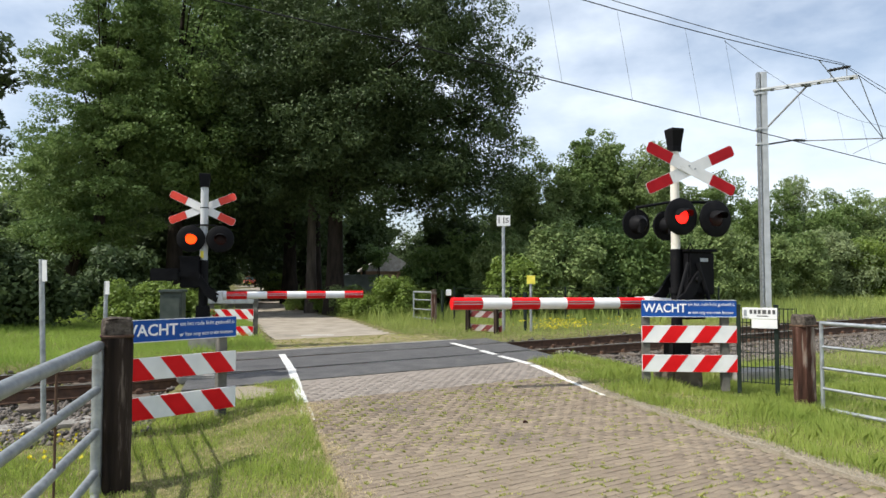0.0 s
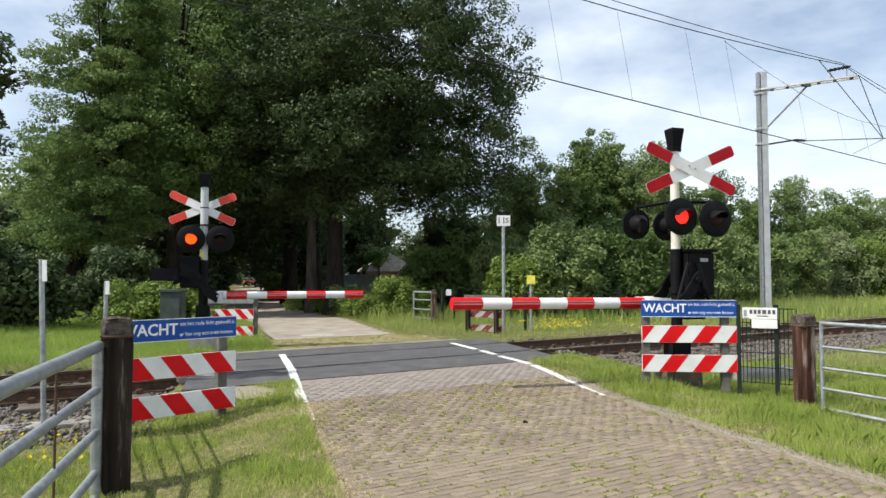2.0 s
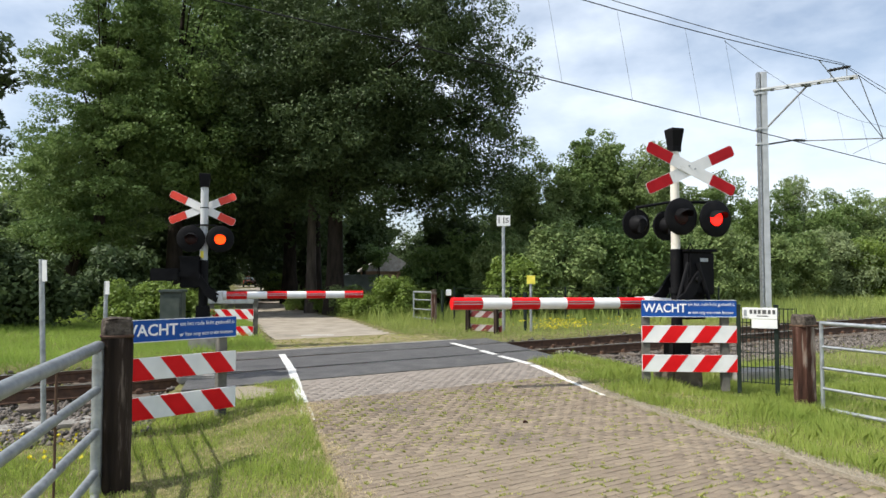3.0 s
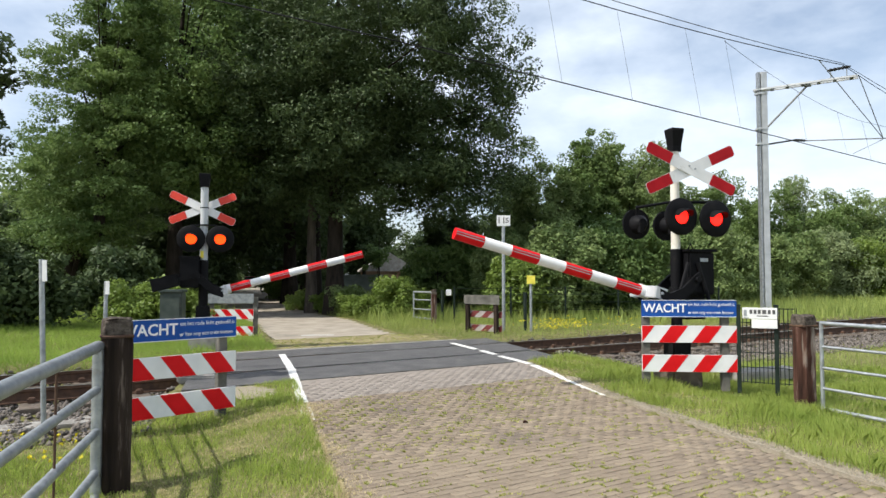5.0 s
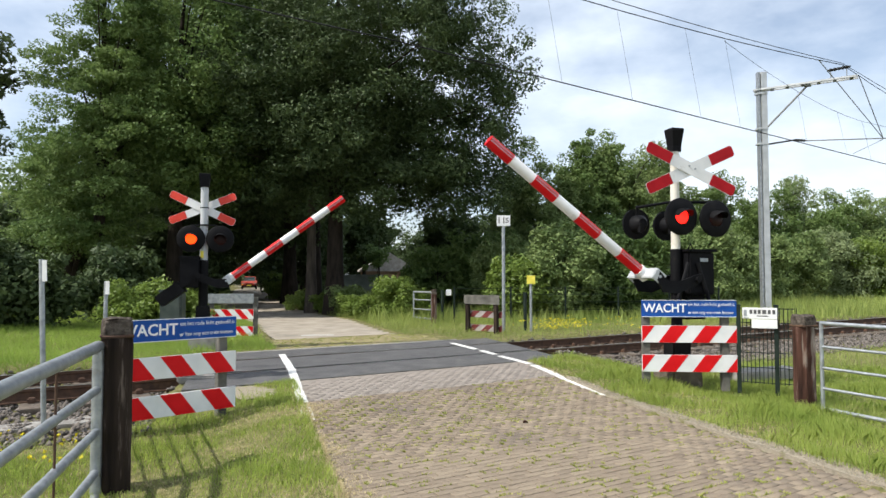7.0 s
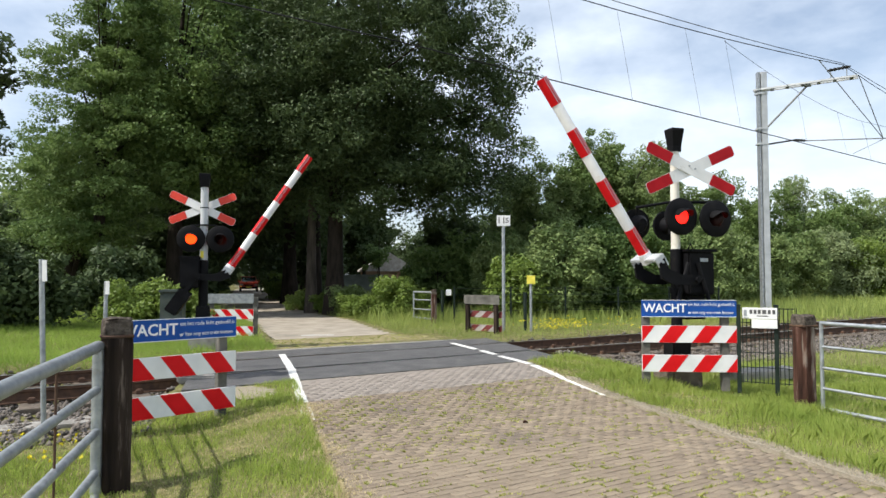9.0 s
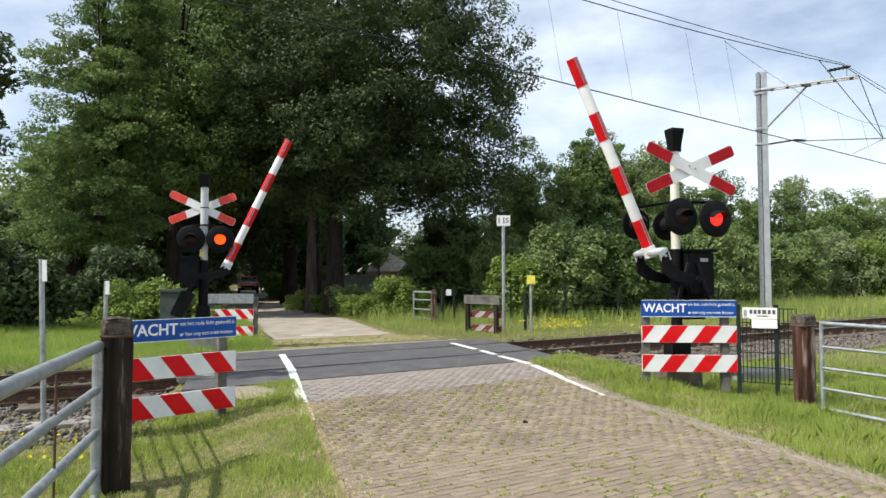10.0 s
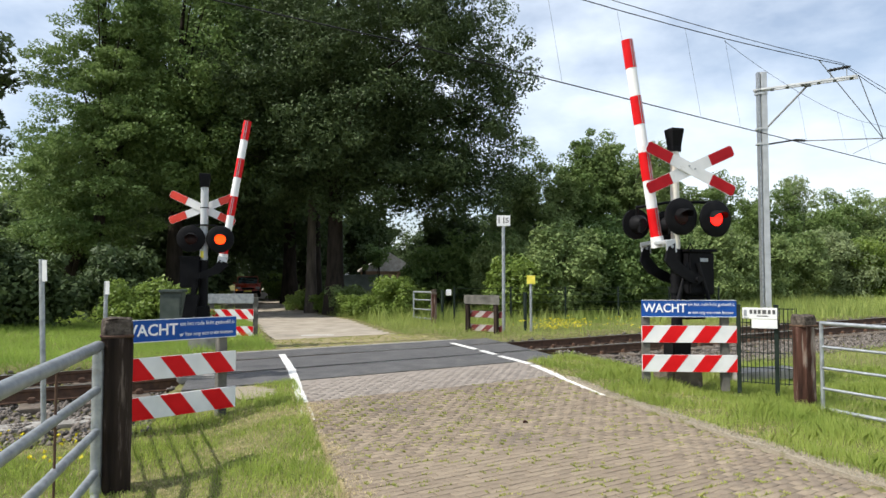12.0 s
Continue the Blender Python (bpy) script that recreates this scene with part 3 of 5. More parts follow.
def lamp(parent, x, y, z, lit, facing=1):
    """One flashing light: a black target disc with a hood, its housing, and the lens that turns its lit or its dark face outward. facing 1: towards -y."""
    f = -facing
    bm = bmesh.new()
    ring = []
    for r, yy in ((0.115, 0.0), (0.25, 0.0), (0.265, 0.012), (0.265, 0.03), (0.115, 0.03)):
        ring.append([bm.verts.new((x + r * math.cos(a), y + f * -yy, z + r * math.sin(a))) for a in (2 * math.pi * k / 36 for k in range(36))])
    for r0, r1 in zip(ring, ring[1:] + ring[:1]):
        for k in range(36):
            bm.faces.new((r0[k], r0[(k + 1) % 36], r1[(k + 1) % 36], r1[k]))
    disc = part("target_disc", bm, M_BLACK, parent, smooth=True)
    bm = bmesh.new()
    tube(bm, [(x, y - f * 0.12, z), (x, y - f * 0.22, z), (x, y - f * 0.28, z)], [0.118, 0.11, 0.05], 24)
    tube(bm, [(x, y - f * 0.03, z), (x, y - f * 0.13, z)], [0.122, 0.122], 24, cap=False)
    part("housing", bm, M_BLACK, disc, smooth=True)
    bm = bmesh.new()
    rows = []
    for i in range(17):
        a = radians(8 + 164 * i / 16)
        reach = 0.19 * (0.35 + 0.65 * math.sin(a))
        row = []
        for r, yy in ((0.118, 0.0), (0.118, reach), (0.113, reach), (0.113, 0.0)):
            row.append(bm.verts.new((x + r * math.cos(a), y + f * (yy + 0.002), z + r * math.sin(a) - yy * 0.18)))
        rows.append(row)
    for r0, r1 in zip(rows, rows[1:]):
        for k in range(4):
            bm.faces.new((r0[k], r0[(k + 1) % 4], r1[(k + 1) % 4], r1[k]))
    bm.faces.new(rows[0])
    bm.faces.new(rows[-1][::-1])
    part("hood", bm, M_BLACK, disc)
    bm = bmesh.new()
    faces = []
    for sgn in (-1, 1):
        centre = bm.verts.new((0, sgn * 0.022, 0))
        edge = [bm.verts.new((0.105 * math.cos(k), sgn * 0.004, 0.105 * math.sin(k))) for k in (2 * math.pi * j / 28 for j in range(28))]
        mid = [bm.verts.new((0.07 * math.cos(k), sgn * 0.016, 0.07 * math.sin(k))) for k in (2 * math.pi * j / 28 for j in range(28))]
        for j in range(28):
            for fc in (bm.faces.new((centre, mid[j], mid[(j + 1) % 28])), bm.faces.new((mid[j], edge[j], edge[(j + 1) % 28], mid[(j + 1) % 28]))):
                fc.material_index = 0 if sgn < 0 else 1
        faces.append(edge)
    for j in range(28):
        bm.faces.new((faces[0][j], faces[0][(j + 1) % 28], faces[1][(j + 1) % 28], faces[1][j])).material_index = 1
    lens = part("lens", bm, [lit, M_LENS_OFF], disc, "round red signal lens", smooth=True)
    lens.location = (x, y, z)
    return lens


def cross(parent, x, y, z, turn, tilt=0.0, half=0.735, wide=0.17, lean=(-28.5, 28.5), paint=None):
    """Two blades, white with red ends, one before the other."""
    for i, a in enumerate(lean):
        m = pose(x, y - 0.014 * (1 - i) - 0.006, z, 0, 0, turn) @ pose(0, 0, 0, 0, -a if i else -a, 0)
        bm = bmesh.new()
        h, w, c = half, wide / 2, 0.03
        prism(bm, [(-h, -w + c), (-h + c, -w), (h - c, -w), (h, -w + c), (h, w - c), (h - c, w), (-h + c, w), (-h, w - c)], -0.003, 0.003)
        bm.transform(m)
        blade = part("blade", bm, M_WHITE, parent, "white warning blade with red ends")
        for sgn in (-1, 1):
            bm = bmesh.new()
            e = 0.345
            out = [(e, -w + 0.004), (h - c - 0.003, -w + 0.004), (h - 0.004, -w + c), (h - 0.004, w - c), (h - c - 0.003, w - 0.004), (e, w - 0.004)]
            prism(bm, [(p * sgn, q) for p, q in out], -0.006, 0.006)
            bm.transform(m)
            part("red_end", bm, paint or M_SHADED_RED, blade)
        for bx in (-0.05, 0.05):
            bm = bmesh.new()
            tube(bm, [(bx, -0.012, 0.03), (bx, 0.01, 0.03)], 0.014, 8)
            bm.transform(m)
            part("bolt", bm, M_GALV, blade)


def boom(parent, px, pz, sgn, length, drop, bands, y, start, r, tail=0.0):
    """The bar and its two curved arms, turning about the pivot; its own origin is the pivot and it points to sgn * x."""
    bm = bmesh.new()
    tube(bm, [(sgn * start, 0, -drop), (sgn * (length - 0.02), 0, -drop), (sgn * length, 0, -drop)], [r, r * 0.98, r * 0.9], 24)
    bar = part("boom", bm, M_WHITE, parent, "red and white striped barrier boom", smooth=True)
    bar.location = (px, y, pz)
    step = (length - start - 0.06) / bands
    for k in range(0, bands, 2):
        e1 = length - k * step + (0.002 if k == 0 else 0)
        e0 = e1 - step
        band = part("red_band", rod((sgn * e0, 0, -drop), (sgn * e1, 0, -drop), r + 0.003, None, 24), M_BOARD_RED, bar, smooth=True)
        for dz in (0.028, -0.004):
            bm = bmesh.new()
            box(bm, (sgn * (e0 + e1) / 2, -r + 0.001, -drop + dz), (step * 0.96, 0.008, 0.012))
            part("reflective_strip", bm, M_GALV, bar)
    clamp = part("clamp", slab((sgn * (start - 0.03), 0, -drop), (0.05, 0.62, 0.17), bevel=0.01), M_MAST, bar, "pale grey steel clamp bracket")
    part("socket", rod((sgn * (start - 0.1), 0, -drop), (sgn * (start + 0.06), 0, -drop), r + 0.016, None, 16), M_WHITE, bar)
    for dy in (-0.3, 0.3):
        part("flange", slab((sgn * (start - 0.1), dy, -drop), (0.18, 0.03, 0.16), bevel=0.006), M_MAST, bar)
        bm = bmesh.new()
        path = [(start - 0.08, -drop), (0.36, -drop - 0.05), (0.18, -drop * 0.8), (0.02, -0.04), (-0.04, 0.06)]
        half = [0.06, 0.085, 0.09, 0.09, 0.06]
        low = [(sgn * (a - 0.3 * h), b - h) for (a, b), h in zip(path, half)]
        high = [(sgn * (a + 0.3 * h), b + h) for (a, b), h in zip(path, half)]
        prism(bm, low + high[::-1], dy - 0.02, dy + 0.02)
        part("arm", bm, M_BLACK, bar)
        part("arm_bolt", rod((sgn * (start - 0.1), dy - 0.035, -drop), (sgn * (start - 0.1), dy + 0.035, -drop), 0.022, None, 8), M_GALV, bar)
    part("axle", rod((0, -0.36, 0), (0, 0.36, 0), 0.04, None, 12), M_BLACK, bar)
    if tail:
        for dy in (-0.27, 0.27):
            part("tail_arm", slab((-sgn * tail / 2, dy, 0.04), (tail, 0.03, 0.09), bevel=0.008), M_BLACK, bar)
        part("counterweight", slab((-sgn * (tail + 0.06), 0, 0.04), (0.5, 0.6, 0.24), bevel=0.015), M_BLACK, bar, "black counterweight")
    return bar


def near_signal():
    ob = thing("crossing_signal", pose(3.38, 9.43, -0.08, 0, 0, BOOM_TURN), "cream signal mast with cross, flashing lights and barrier drive", "crossing signal", "signals of the crossing")
    g = lambda zz: zz + 0.08
    part("plinth", slab((0, 0, 0.1), (0.5, 0.5, 0.36), bevel=0.03), M_SLEEPER, ob, "dark plinth")
    part("foot", slab((0, 0, 0.45), (0.3, 0.26, 0.7), bevel=0.02), M_BLACK, ob)
    part("mast", rod((0, 0, 0.75), (0, 0, g(3.25)), 0.068, 0.062, 20), M_CREAM, ob, "cream painted steel mast", smooth=True)
    bm = bmesh.new()
    tube(bm, [(0, 0, 0.74), (0, 0, g(1.82))], 0.078, 20)
    tube(bm, [(0, 0, g(1.18)), (0, 0, g(1.26))], 0.1, 20)
    part("sleeve", bm, M_BLACK, ob, smooth=True)
    bm = bmesh.new()
    tube(bm, [(0, 0, g(3.24)), (0, 0, g(3.31)), (0, 0, g(3.33)), (-0.02, -0.03, g(3.555)), (-0.02, -0.03, g(3.57))], [0.096, 0.1, 0.1, 0.14, 0.13], 4)
    part("bell", bm, M_BLACK, ob, "black bell housing")
    cross(ob, 0.12, -0.2, g(2.96), -4, half=0.76, lean=(-23.8, 23.8))
    part("bracket", rod((0.0, 0, g(2.99)), (0.24, -0.15, g(3.02)), 0.025), M_BLACK, ob)
    bm = bmesh.new()
    tube(bm, [(-0.56, 0.15, g(2.42)), (-0.1, 0.02, g(2.5)), (0.1, -0.06, g(2.5)), (0.62, -0.2, g(2.5))], 0.02, 8)
    part("crossbar", bm, M_BLACK, ob)
    on = M_LENS_ON
    SPIN["A near"] = lamp(ob, -0.09, -0.27, g(2.27), on)
    SPIN["B near"] = lamp(ob, 0.45, -0.32, g(2.25), on)
    for xx, yy in ((-0.5, 0.22), (0.1, 0.34)):
        bm = bmesh.new()
        tube(bm, [(xx, yy + 0.03, g(2.19)), (xx, yy, g(2.19))], [0.225, 0.225], 32)
        tube(bm, [(xx, yy, g(2.19)), (xx, yy - 0.1, g(2.19)), (xx, yy - 0.16, g(2.19))], [0.13, 0.12, 0.07], 20)
        box(bm, (xx - 0.03, yy - 0.15, g(2.13)), (0.07, 0.08, 0.16), bevel=0.01)
        part("rear_light", bm, M_BLACK, ob, "back of a black flashing light", smooth=True)
    part("stem", rod((-0.52, 0.2, g(2.3)), (-0.52, 0.15, g(2.45)), 0.018), M_BLACK, ob)
    drive = part("drive_box", slab((0.3, 0.02, g(1.47)), (0.44, 0.42, 0.62), bevel=0.025), M_BLACK, ob, "black barrier drive box")
    part("lid", slab((0.3, 0.0, g(1.795)), (0.47, 0.46, 0.04), bevel=0.01), M_BLACK, drive)
    part("plate", slab((0.33, -0.197, g(1.66)), (0.13, 0.01, 0.05)), M_GALV, drive, "small pale plate")
    for xx, lean_x in ((-0.16, 0.2), (0.42, -0.22)):
        part("stay", rod((xx - 0.02, -0.24, g(1.0)), (xx + lean_x, -0.22, g(1.62)), 0.028, None, 8), M_BLACK, ob)
    part("side_box", slab((0.3, 0.1, g(0.98)), (0.36, 0.3, 0.36), bevel=0.02), M_BLACK, ob)
    part("latch", slab((0.56, 0.0, g(1.55)), (0.05, 0.12, 0.2), bevel=0.01), M_BLACK, drive)
    bm = bmesh.new()
    tube(bm, [(0.16, -0.05, g(1.8)), (0.2, -0.08, g(1.9)), (0.26, -0.05, g(1.8))], 0.012, 6)
    part("handle", bm, M_BLACK, drive)
    bar = boom(ob, 0.12, g(1.38), -1, 3.53, 0.34, 7, 0.0, 0.62, 0.077)
    return bar


def far_signal():
    ob = thing("crossing_signal", pose(-4.75, 12.9, -0.05, 0, 0, BOOM_TURN), "grey signal mast with sunlit red cross, lights and barrier drive", "crossing signal", "signals of the crossing")
    g = lambda zz: zz + 0.05
    part("plinth", slab((0, 0, 0.1), (0.5, 0.5, 0.4), bevel=0.03), M_CONCRETE, ob)
    part("foot", slab((0, 0, 0.5), (0.26, 0.26, 0.8), bevel=0.02), M_BLACK, ob)
    part("mast", rod((0, 0, 0.85), (0, 0, g(3.22)), 0.078, 0.075, 20), M_MAST, ob, "grey painted steel mast", smooth=True)
    part("collar", rod((0, 0, g(2.78)), (0, 0, g(2.8)), 0.083), M_BLACK, ob)
    part("yellow_plate", slab((-0.03, -0.08, g(1.86)), (0.06, 0.012, 0.14)), M_YELLOW, ob, "small yellow number plate")
    bm = bmesh.new()
    tube(bm, [(0, 0, g(3.2)), (0, 0, g(3.24)), (0, 0, g(3.26)), (0, 0, g(3.46)), (0, 0, g(3.47))], [0.12, 0.12, 0.125, 0.155, 0.145], 4)
    part("bell", bm, M_BLACK, ob, "black bell housing")
    cross(ob, -0.04, 0.13, g(2.79), -10, half=0.69, wide=0.155, lean=(-25, 22), paint=M_SUNLIT_RED)
    part("crossbar", slab((0.0, -0.06, g(2.44)), (0.5, 0.05, 0.03)), M_BLACK, ob)
    SPIN["A far"] = lamp(ob, -0.23, -0.2, g(2.16), M_LENS_ON_FAR)
    SPIN["B far"] = lamp(ob, 0.31, -0.2, g(2.16), M_LENS_ON_FAR)
    drive = part("drive_box", slab((-0.25, 0.06, g(1.5)), (0.36, 0.4, 0.6), bevel=0.02), M_BLACK, ob, "black barrier drive box")
    part("lid", slab((-0.25, 0.06, g(1.8)), (0.4, 0.44, 0.05), bevel=0.01), M_BLACK, drive)
    part("sleeve", rod((0, 0, 0.8), (0, 0, g(1.75)), 0.09), M_BLACK, ob, smooth=True)
    return boom(ob, -0.08, g(1.42), 1, 3.26, 0.375, 7, 0.0, 0.46, 0.075, 0.55)


# ---- warning boards, posts, gates, fences ----
def stripes(parent, x0, x1, zc, h, lean, y, offset=0.0, w=0.205, paint=None):
    x = x0 - 0.4 + offset
    while x < x1 + 0.3:
        pts = [(x, zc - h / 2), (x + w, zc - h / 2), (x + w + lean, zc + h / 2), (x + lean, zc + h / 2)]
        out = pts
        for lim, sgn in ((x0 + 0.004, 1), (x1 - 0.004, -1)):
            new_pts = []
            for i in range(len(out)):
                a, b = out[i], out[(i + 1) % len(out)]
                ina, inb = (a[0] - lim) * sgn >= 0, (b[0] - lim) * sgn >= 0
                if ina:
                    new_pts.append(a)
                if ina != inb:
                    t = (lim - a[0]) / (b[0] - a[0])
                    new_pts.append((lim, a[1] + t * (b[1] - a[1])))
            out = new_pts
            if not out:
                break
        if len(out) >= 3:
            bm = bmesh.new()
            prism(bm, out, y - 0.004, y + 0.006)
            part("red_stripe", bm, paint, parent)
        x += 2 * w


def warning_board(x0, y0, x1, y1, ground, tops, lean, offset, label, rear=False, wood=None, w=0.205, posts=(0.07, -0.14)):
    """Two posts with a blue text plate and two striped planks; tops: heights of plate, upper and lower plank (middles)."""
    d = Vector((x1 - x0, y1 - y0))
    stripe, w = w, d.length
    ob = thing("warning_board", pose(x0, y0, ground, 0, 0, math.degrees(math.atan2(d.y, d.x))), label, "warning board", "warning boards beside the crossing")
    t = [v - ground for v in tops]
    for xx in (posts[0], w + posts[1]):
        part("post", slab((xx, 0.055, (t[0] - 0.2) / 2 + 0.09), (0.1, 0.1, t[0] + 0.1), bevel=0.008), wood or M_GREYWOOD, ob)
    plate = part("text_plate", slab((w / 2, -0.012, t[0]), (w, 0.02, 0.232), bevel=0.004), M_BLUE if not rear else M_GREYWOOD if wood else M_GALV, ob, "blue plate with white lettering" if not rear else "bare grey back of the plate")
    if not rear:
        up = Matrix.Rotation(radians(90), 4, "X")
        lettering("lettering", "WACHT", 0.165, Matrix.Translation((0.02, -0.024, t[0])) @ up, M_TEXT, plate, 0.575 * w / 1.25, 0.02)
        for i, text in enumerate(("tot het rode licht gedoofd is", "er kan nog een trein komen")):
            lettering("lettering", text, 0.062, Matrix.Translation((0.615 * w / 1.25, -0.024, t[0] + 0.055 - 0.11 * i)) @ up, M_TEXT, plate, (0.61 if i == 0 else 0.59) * w / 1.25, 0.0)
        for zz in (0.113, -0.113):
            part("rim", slab((w / 2, -0.024, t[0] + zz), (w - 0.01, 0.008, 0.006)), M_TEXT, plate)
    for i, zc in enumerate(t[1:]):
        plank = part("plank", slab((w / 2, 0.12 if wood else -0.012, zc), (w, 0.022, 0.17 if wood else 0.232), bevel=0.003), M_OLD_SHADED_WHITE if wood else M_WHITE, ob)
        stripes(plank, 0, w, zc, 0.166 if wood else 0.228, lean, 0.11 if wood else -0.022, offset, stripe, M_OLD_SHADED_RED if wood else M_BOARD_RED)
    return ob


def post(name, x, y, z, size, h, turn, material, label):
    bm = bmesh.new()
    rnd = random.Random(int(h * 1000))
    rings = []
    for k in range(9):
        zz = -0.25 + (h + 0.25) * k / 8
        row = []
        for j in range(12):
            a = 2 * math.pi * j / 12
            c, s = math.cos(a), math.sin(a)
            q = 1.0 / max(abs(c), abs(s)) ** 0.82
            rr = size / 2 * q * rnd.uniform(0.93, 1.04) * (0.9 if k == 8 else 1.0)
            row.append(bm.verts.new((rr * c, rr * s, zz + (rnd.uniform(-0.02, 0.025) if k == 8 else 0))))
        rings.append(row)
    for r0, r1 in zip(rings, rings[1:]):
        for j in range(12):
            bm.faces.new((r0[j], r0[(j + 1) % 12], r1[(j + 1) % 12], r1[j]))
    bm.faces.new(rings[-1])
    bm.faces.new(rings[0][::-1])
    ob = thing(name, pose(x, y, z, 0, 0, turn), label, "post", "gate posts")
    part("timber", bm, material, ob)
    bm = bmesh.new()
    rings = []
    for zz, q in ((h - 0.12, 0.99), (h - 0.05, 1.0), (h + 0.005, 0.93), (h + 0.02, 0.6)):
        rings.append([bm.verts.new((size / 2 * q * c / max(abs(c), abs(s)) ** 0.85 * rnd.uniform(0.97, 1.03), size / 2 * q * s / max(abs(c), abs(s)) ** 0.85, zz + rnd.uniform(-0.012, 0.012)))
                      for c, s in ((math.cos(2 * math.pi * j / 14), math.sin(2 * math.pi * j / 14)) for j in range(14))])
    for r0, r1 in zip(rings, rings[1:]):
        for j in range(14):
            bm.faces.new((r0[j], r0[(j + 1) % 14], r1[(j + 1) % 14], r1[j]))
    bm.faces.new(rings[-1])
    part("worn_top", bm, M_WORN, ob, "grey weathered end of the post", smooth=True)
    bm = bmesh.new()
    s = size / 2 - 0.008
    for a, b in (((-s, -s), (s, -s)), ((s, -s), (s, s)), ((s, s), (-s, s)), ((-s, s), (-s, -s))):
        tube(bm, [(*a, h - 0.125), (*b, h - 0.12)], 0.014, 6)
    part("wire", bm, M_RUST, ob, "wire wound round the post")
    return ob


def field_gate(x0, y0, z0, x1, y1, z1, bars, r, label, uprights=()):
    """Galvanised tube gate from its free end to its other end; bars: heights over the base line."""
    d = Vector((x1 - x0, y1 - y0))
    w = d.length
    ob = thing("field_gate", pose(x0, y0, z0, 0, 0, math.degrees(math.atan2(d.y, d.x))), label, "gate", "field gates")
    dz = z1 - z0
    for i, zz in enumerate(bars):
        rr = r if i in (0, len(bars) - 1) else r * 0.72
        bm = rod((0, 0, zz), (w, 0, zz + dz), rr, None, 16)
        part("bar", bm, M_GALV, ob, smooth=True)
    for xx in (0.0, w):
        part("end_tube", rod((xx, 0, bars[-1] + dz * xx / w - r), (xx, 0, bars[0] + dz * xx / w + r * 0.6), r * 0.95, None, 16), M_GALV, ob, smooth=True)
    for xx in uprights:
        part("upright", rod((xx, 0, bars[-1]), (xx, 0, bars[0]), 0.008, None, 8), M_RUST, ob)
    return ob


def mesh_fence():
    ob = thing("mesh_fence", pose(4.03, 8.9, -0.1, 0, 0, -25), "dark green wire mesh fence panel between board and post", "fence")
    for xx in (0.0, 0.46):
        part("post", slab((xx, 0, 0.53), (0.055, 0.055, 1.18), bevel=0.006), M_GREEN, ob)
        part("cap", slab((xx, 0, 1.13), (0.065, 0.065, 0.03), bevel=0.006), M_GREEN, ob)
    for i in range(1, 15):
        xx = 0.05 * i
        if abs(xx - 0.46) < 0.02:
            continue
        part("wire", rod((xx, -0.0, 0.08), (xx, 0, 1.1), 0.0055, None, 6), M_GREEN, ob)
    for zz in (0.1, 0.3, 0.5, 0.7, 0.9, 1.09):
        part("cross_wire", rod((-0.02, -0.008, zz), (0.68, -0.008, zz), 0.006, None, 6), M_GREEN, ob)
    sign = thing("notice_sign", pose(4.03, 8.86, 0.96, 0, 0, -25), "white notice board with grey print on the fence", "sign")
    part("board", slab((0.245, -0.03, -0.03), (0.42, 0.012, 0.15), bevel=0.003), M_WHITE, sign)
    part("lower_board", slab((0.3, -0.03, -0.17), (0.31, 0.012, 0.12), bevel=0.003), M_WHITE, sign)
    for k, (xx, ww, zz, hh) in enumerate(((0.07, 0.04, -0.03, 0.09), (0.14, 0.035, -0.01, 0.055), (0.19, 0.035, -0.01, 0.055), (0.24, 0.035, -0.01, 0.055), (0.3, 0.05, -0.01, 0.055), (0.36, 0.035, -0.01, 0.055), (0.415, 0.035, -0.01, 0.055), (0.28, 0.14, -0.065, 0.012), (0.08, 0.06, -0.095, 0.01))):
        part("print_bar", slab((xx, -0.038, zz), (ww, 0.004, hh)), M_PRINT if k else M_GALV, sign)
    slab_ob = thing("concrete_slab", pose(4.9, 10.0, -0.12, 0, 0, 20), "pale concrete duct cover lying in the grass", "slab")
    part("slab", slab((0, 0, 0.06), (1.3, 0.45, 0.14), bevel=0.015), M_CONCRETE, slab_ob)


def side_fence():
    d = Vector((-2.62 + 3.27, 5.25 - 6.55))
    ob = thing("rail_fence", pose(-3.27, 6.55, -0.28, 0, 0, math.degrees(math.atan2(d.y, d.x))), "thin steel rail fence between board and gate post", "fence")
    for k in range(6):
        part("rail", rod((0.0, 0, 0.1 + 0.19 * k), (d.length - 0.1, 0, 0.1 + 0.19 * k), 0.011, None, 8), M_GREEN, ob)
    part("post", slab((0.03, 0, 0.5), (0.05, 0.05, 1.14), bevel=0.006), M_GREEN, ob)


def wire_fence():
    a, b = Vector((0.35, 20.4)), Vector((9.4, 22.2))
    d = b - a
    ob = thing("wire_fence", pose(a.x, a.y, 0.0, 0, 0, math.degrees(math.atan2(d.y, d.x))), "thin dark green wire fence before the hedge", "fence")
    for k in range(6):
        xx = d.length * k / 5
        part("post", slab((xx, 0, 0.5), (0.05, 0.05, 1.2), bevel=0.006), M_GREEN, ob)
    for zz in (0.35, 0.6, 0.85, 1.05):
        part("wire", rod((0, -0.03, zz), (d.length, -0.03, zz), 0.007, None, 6), M_GREEN, ob)


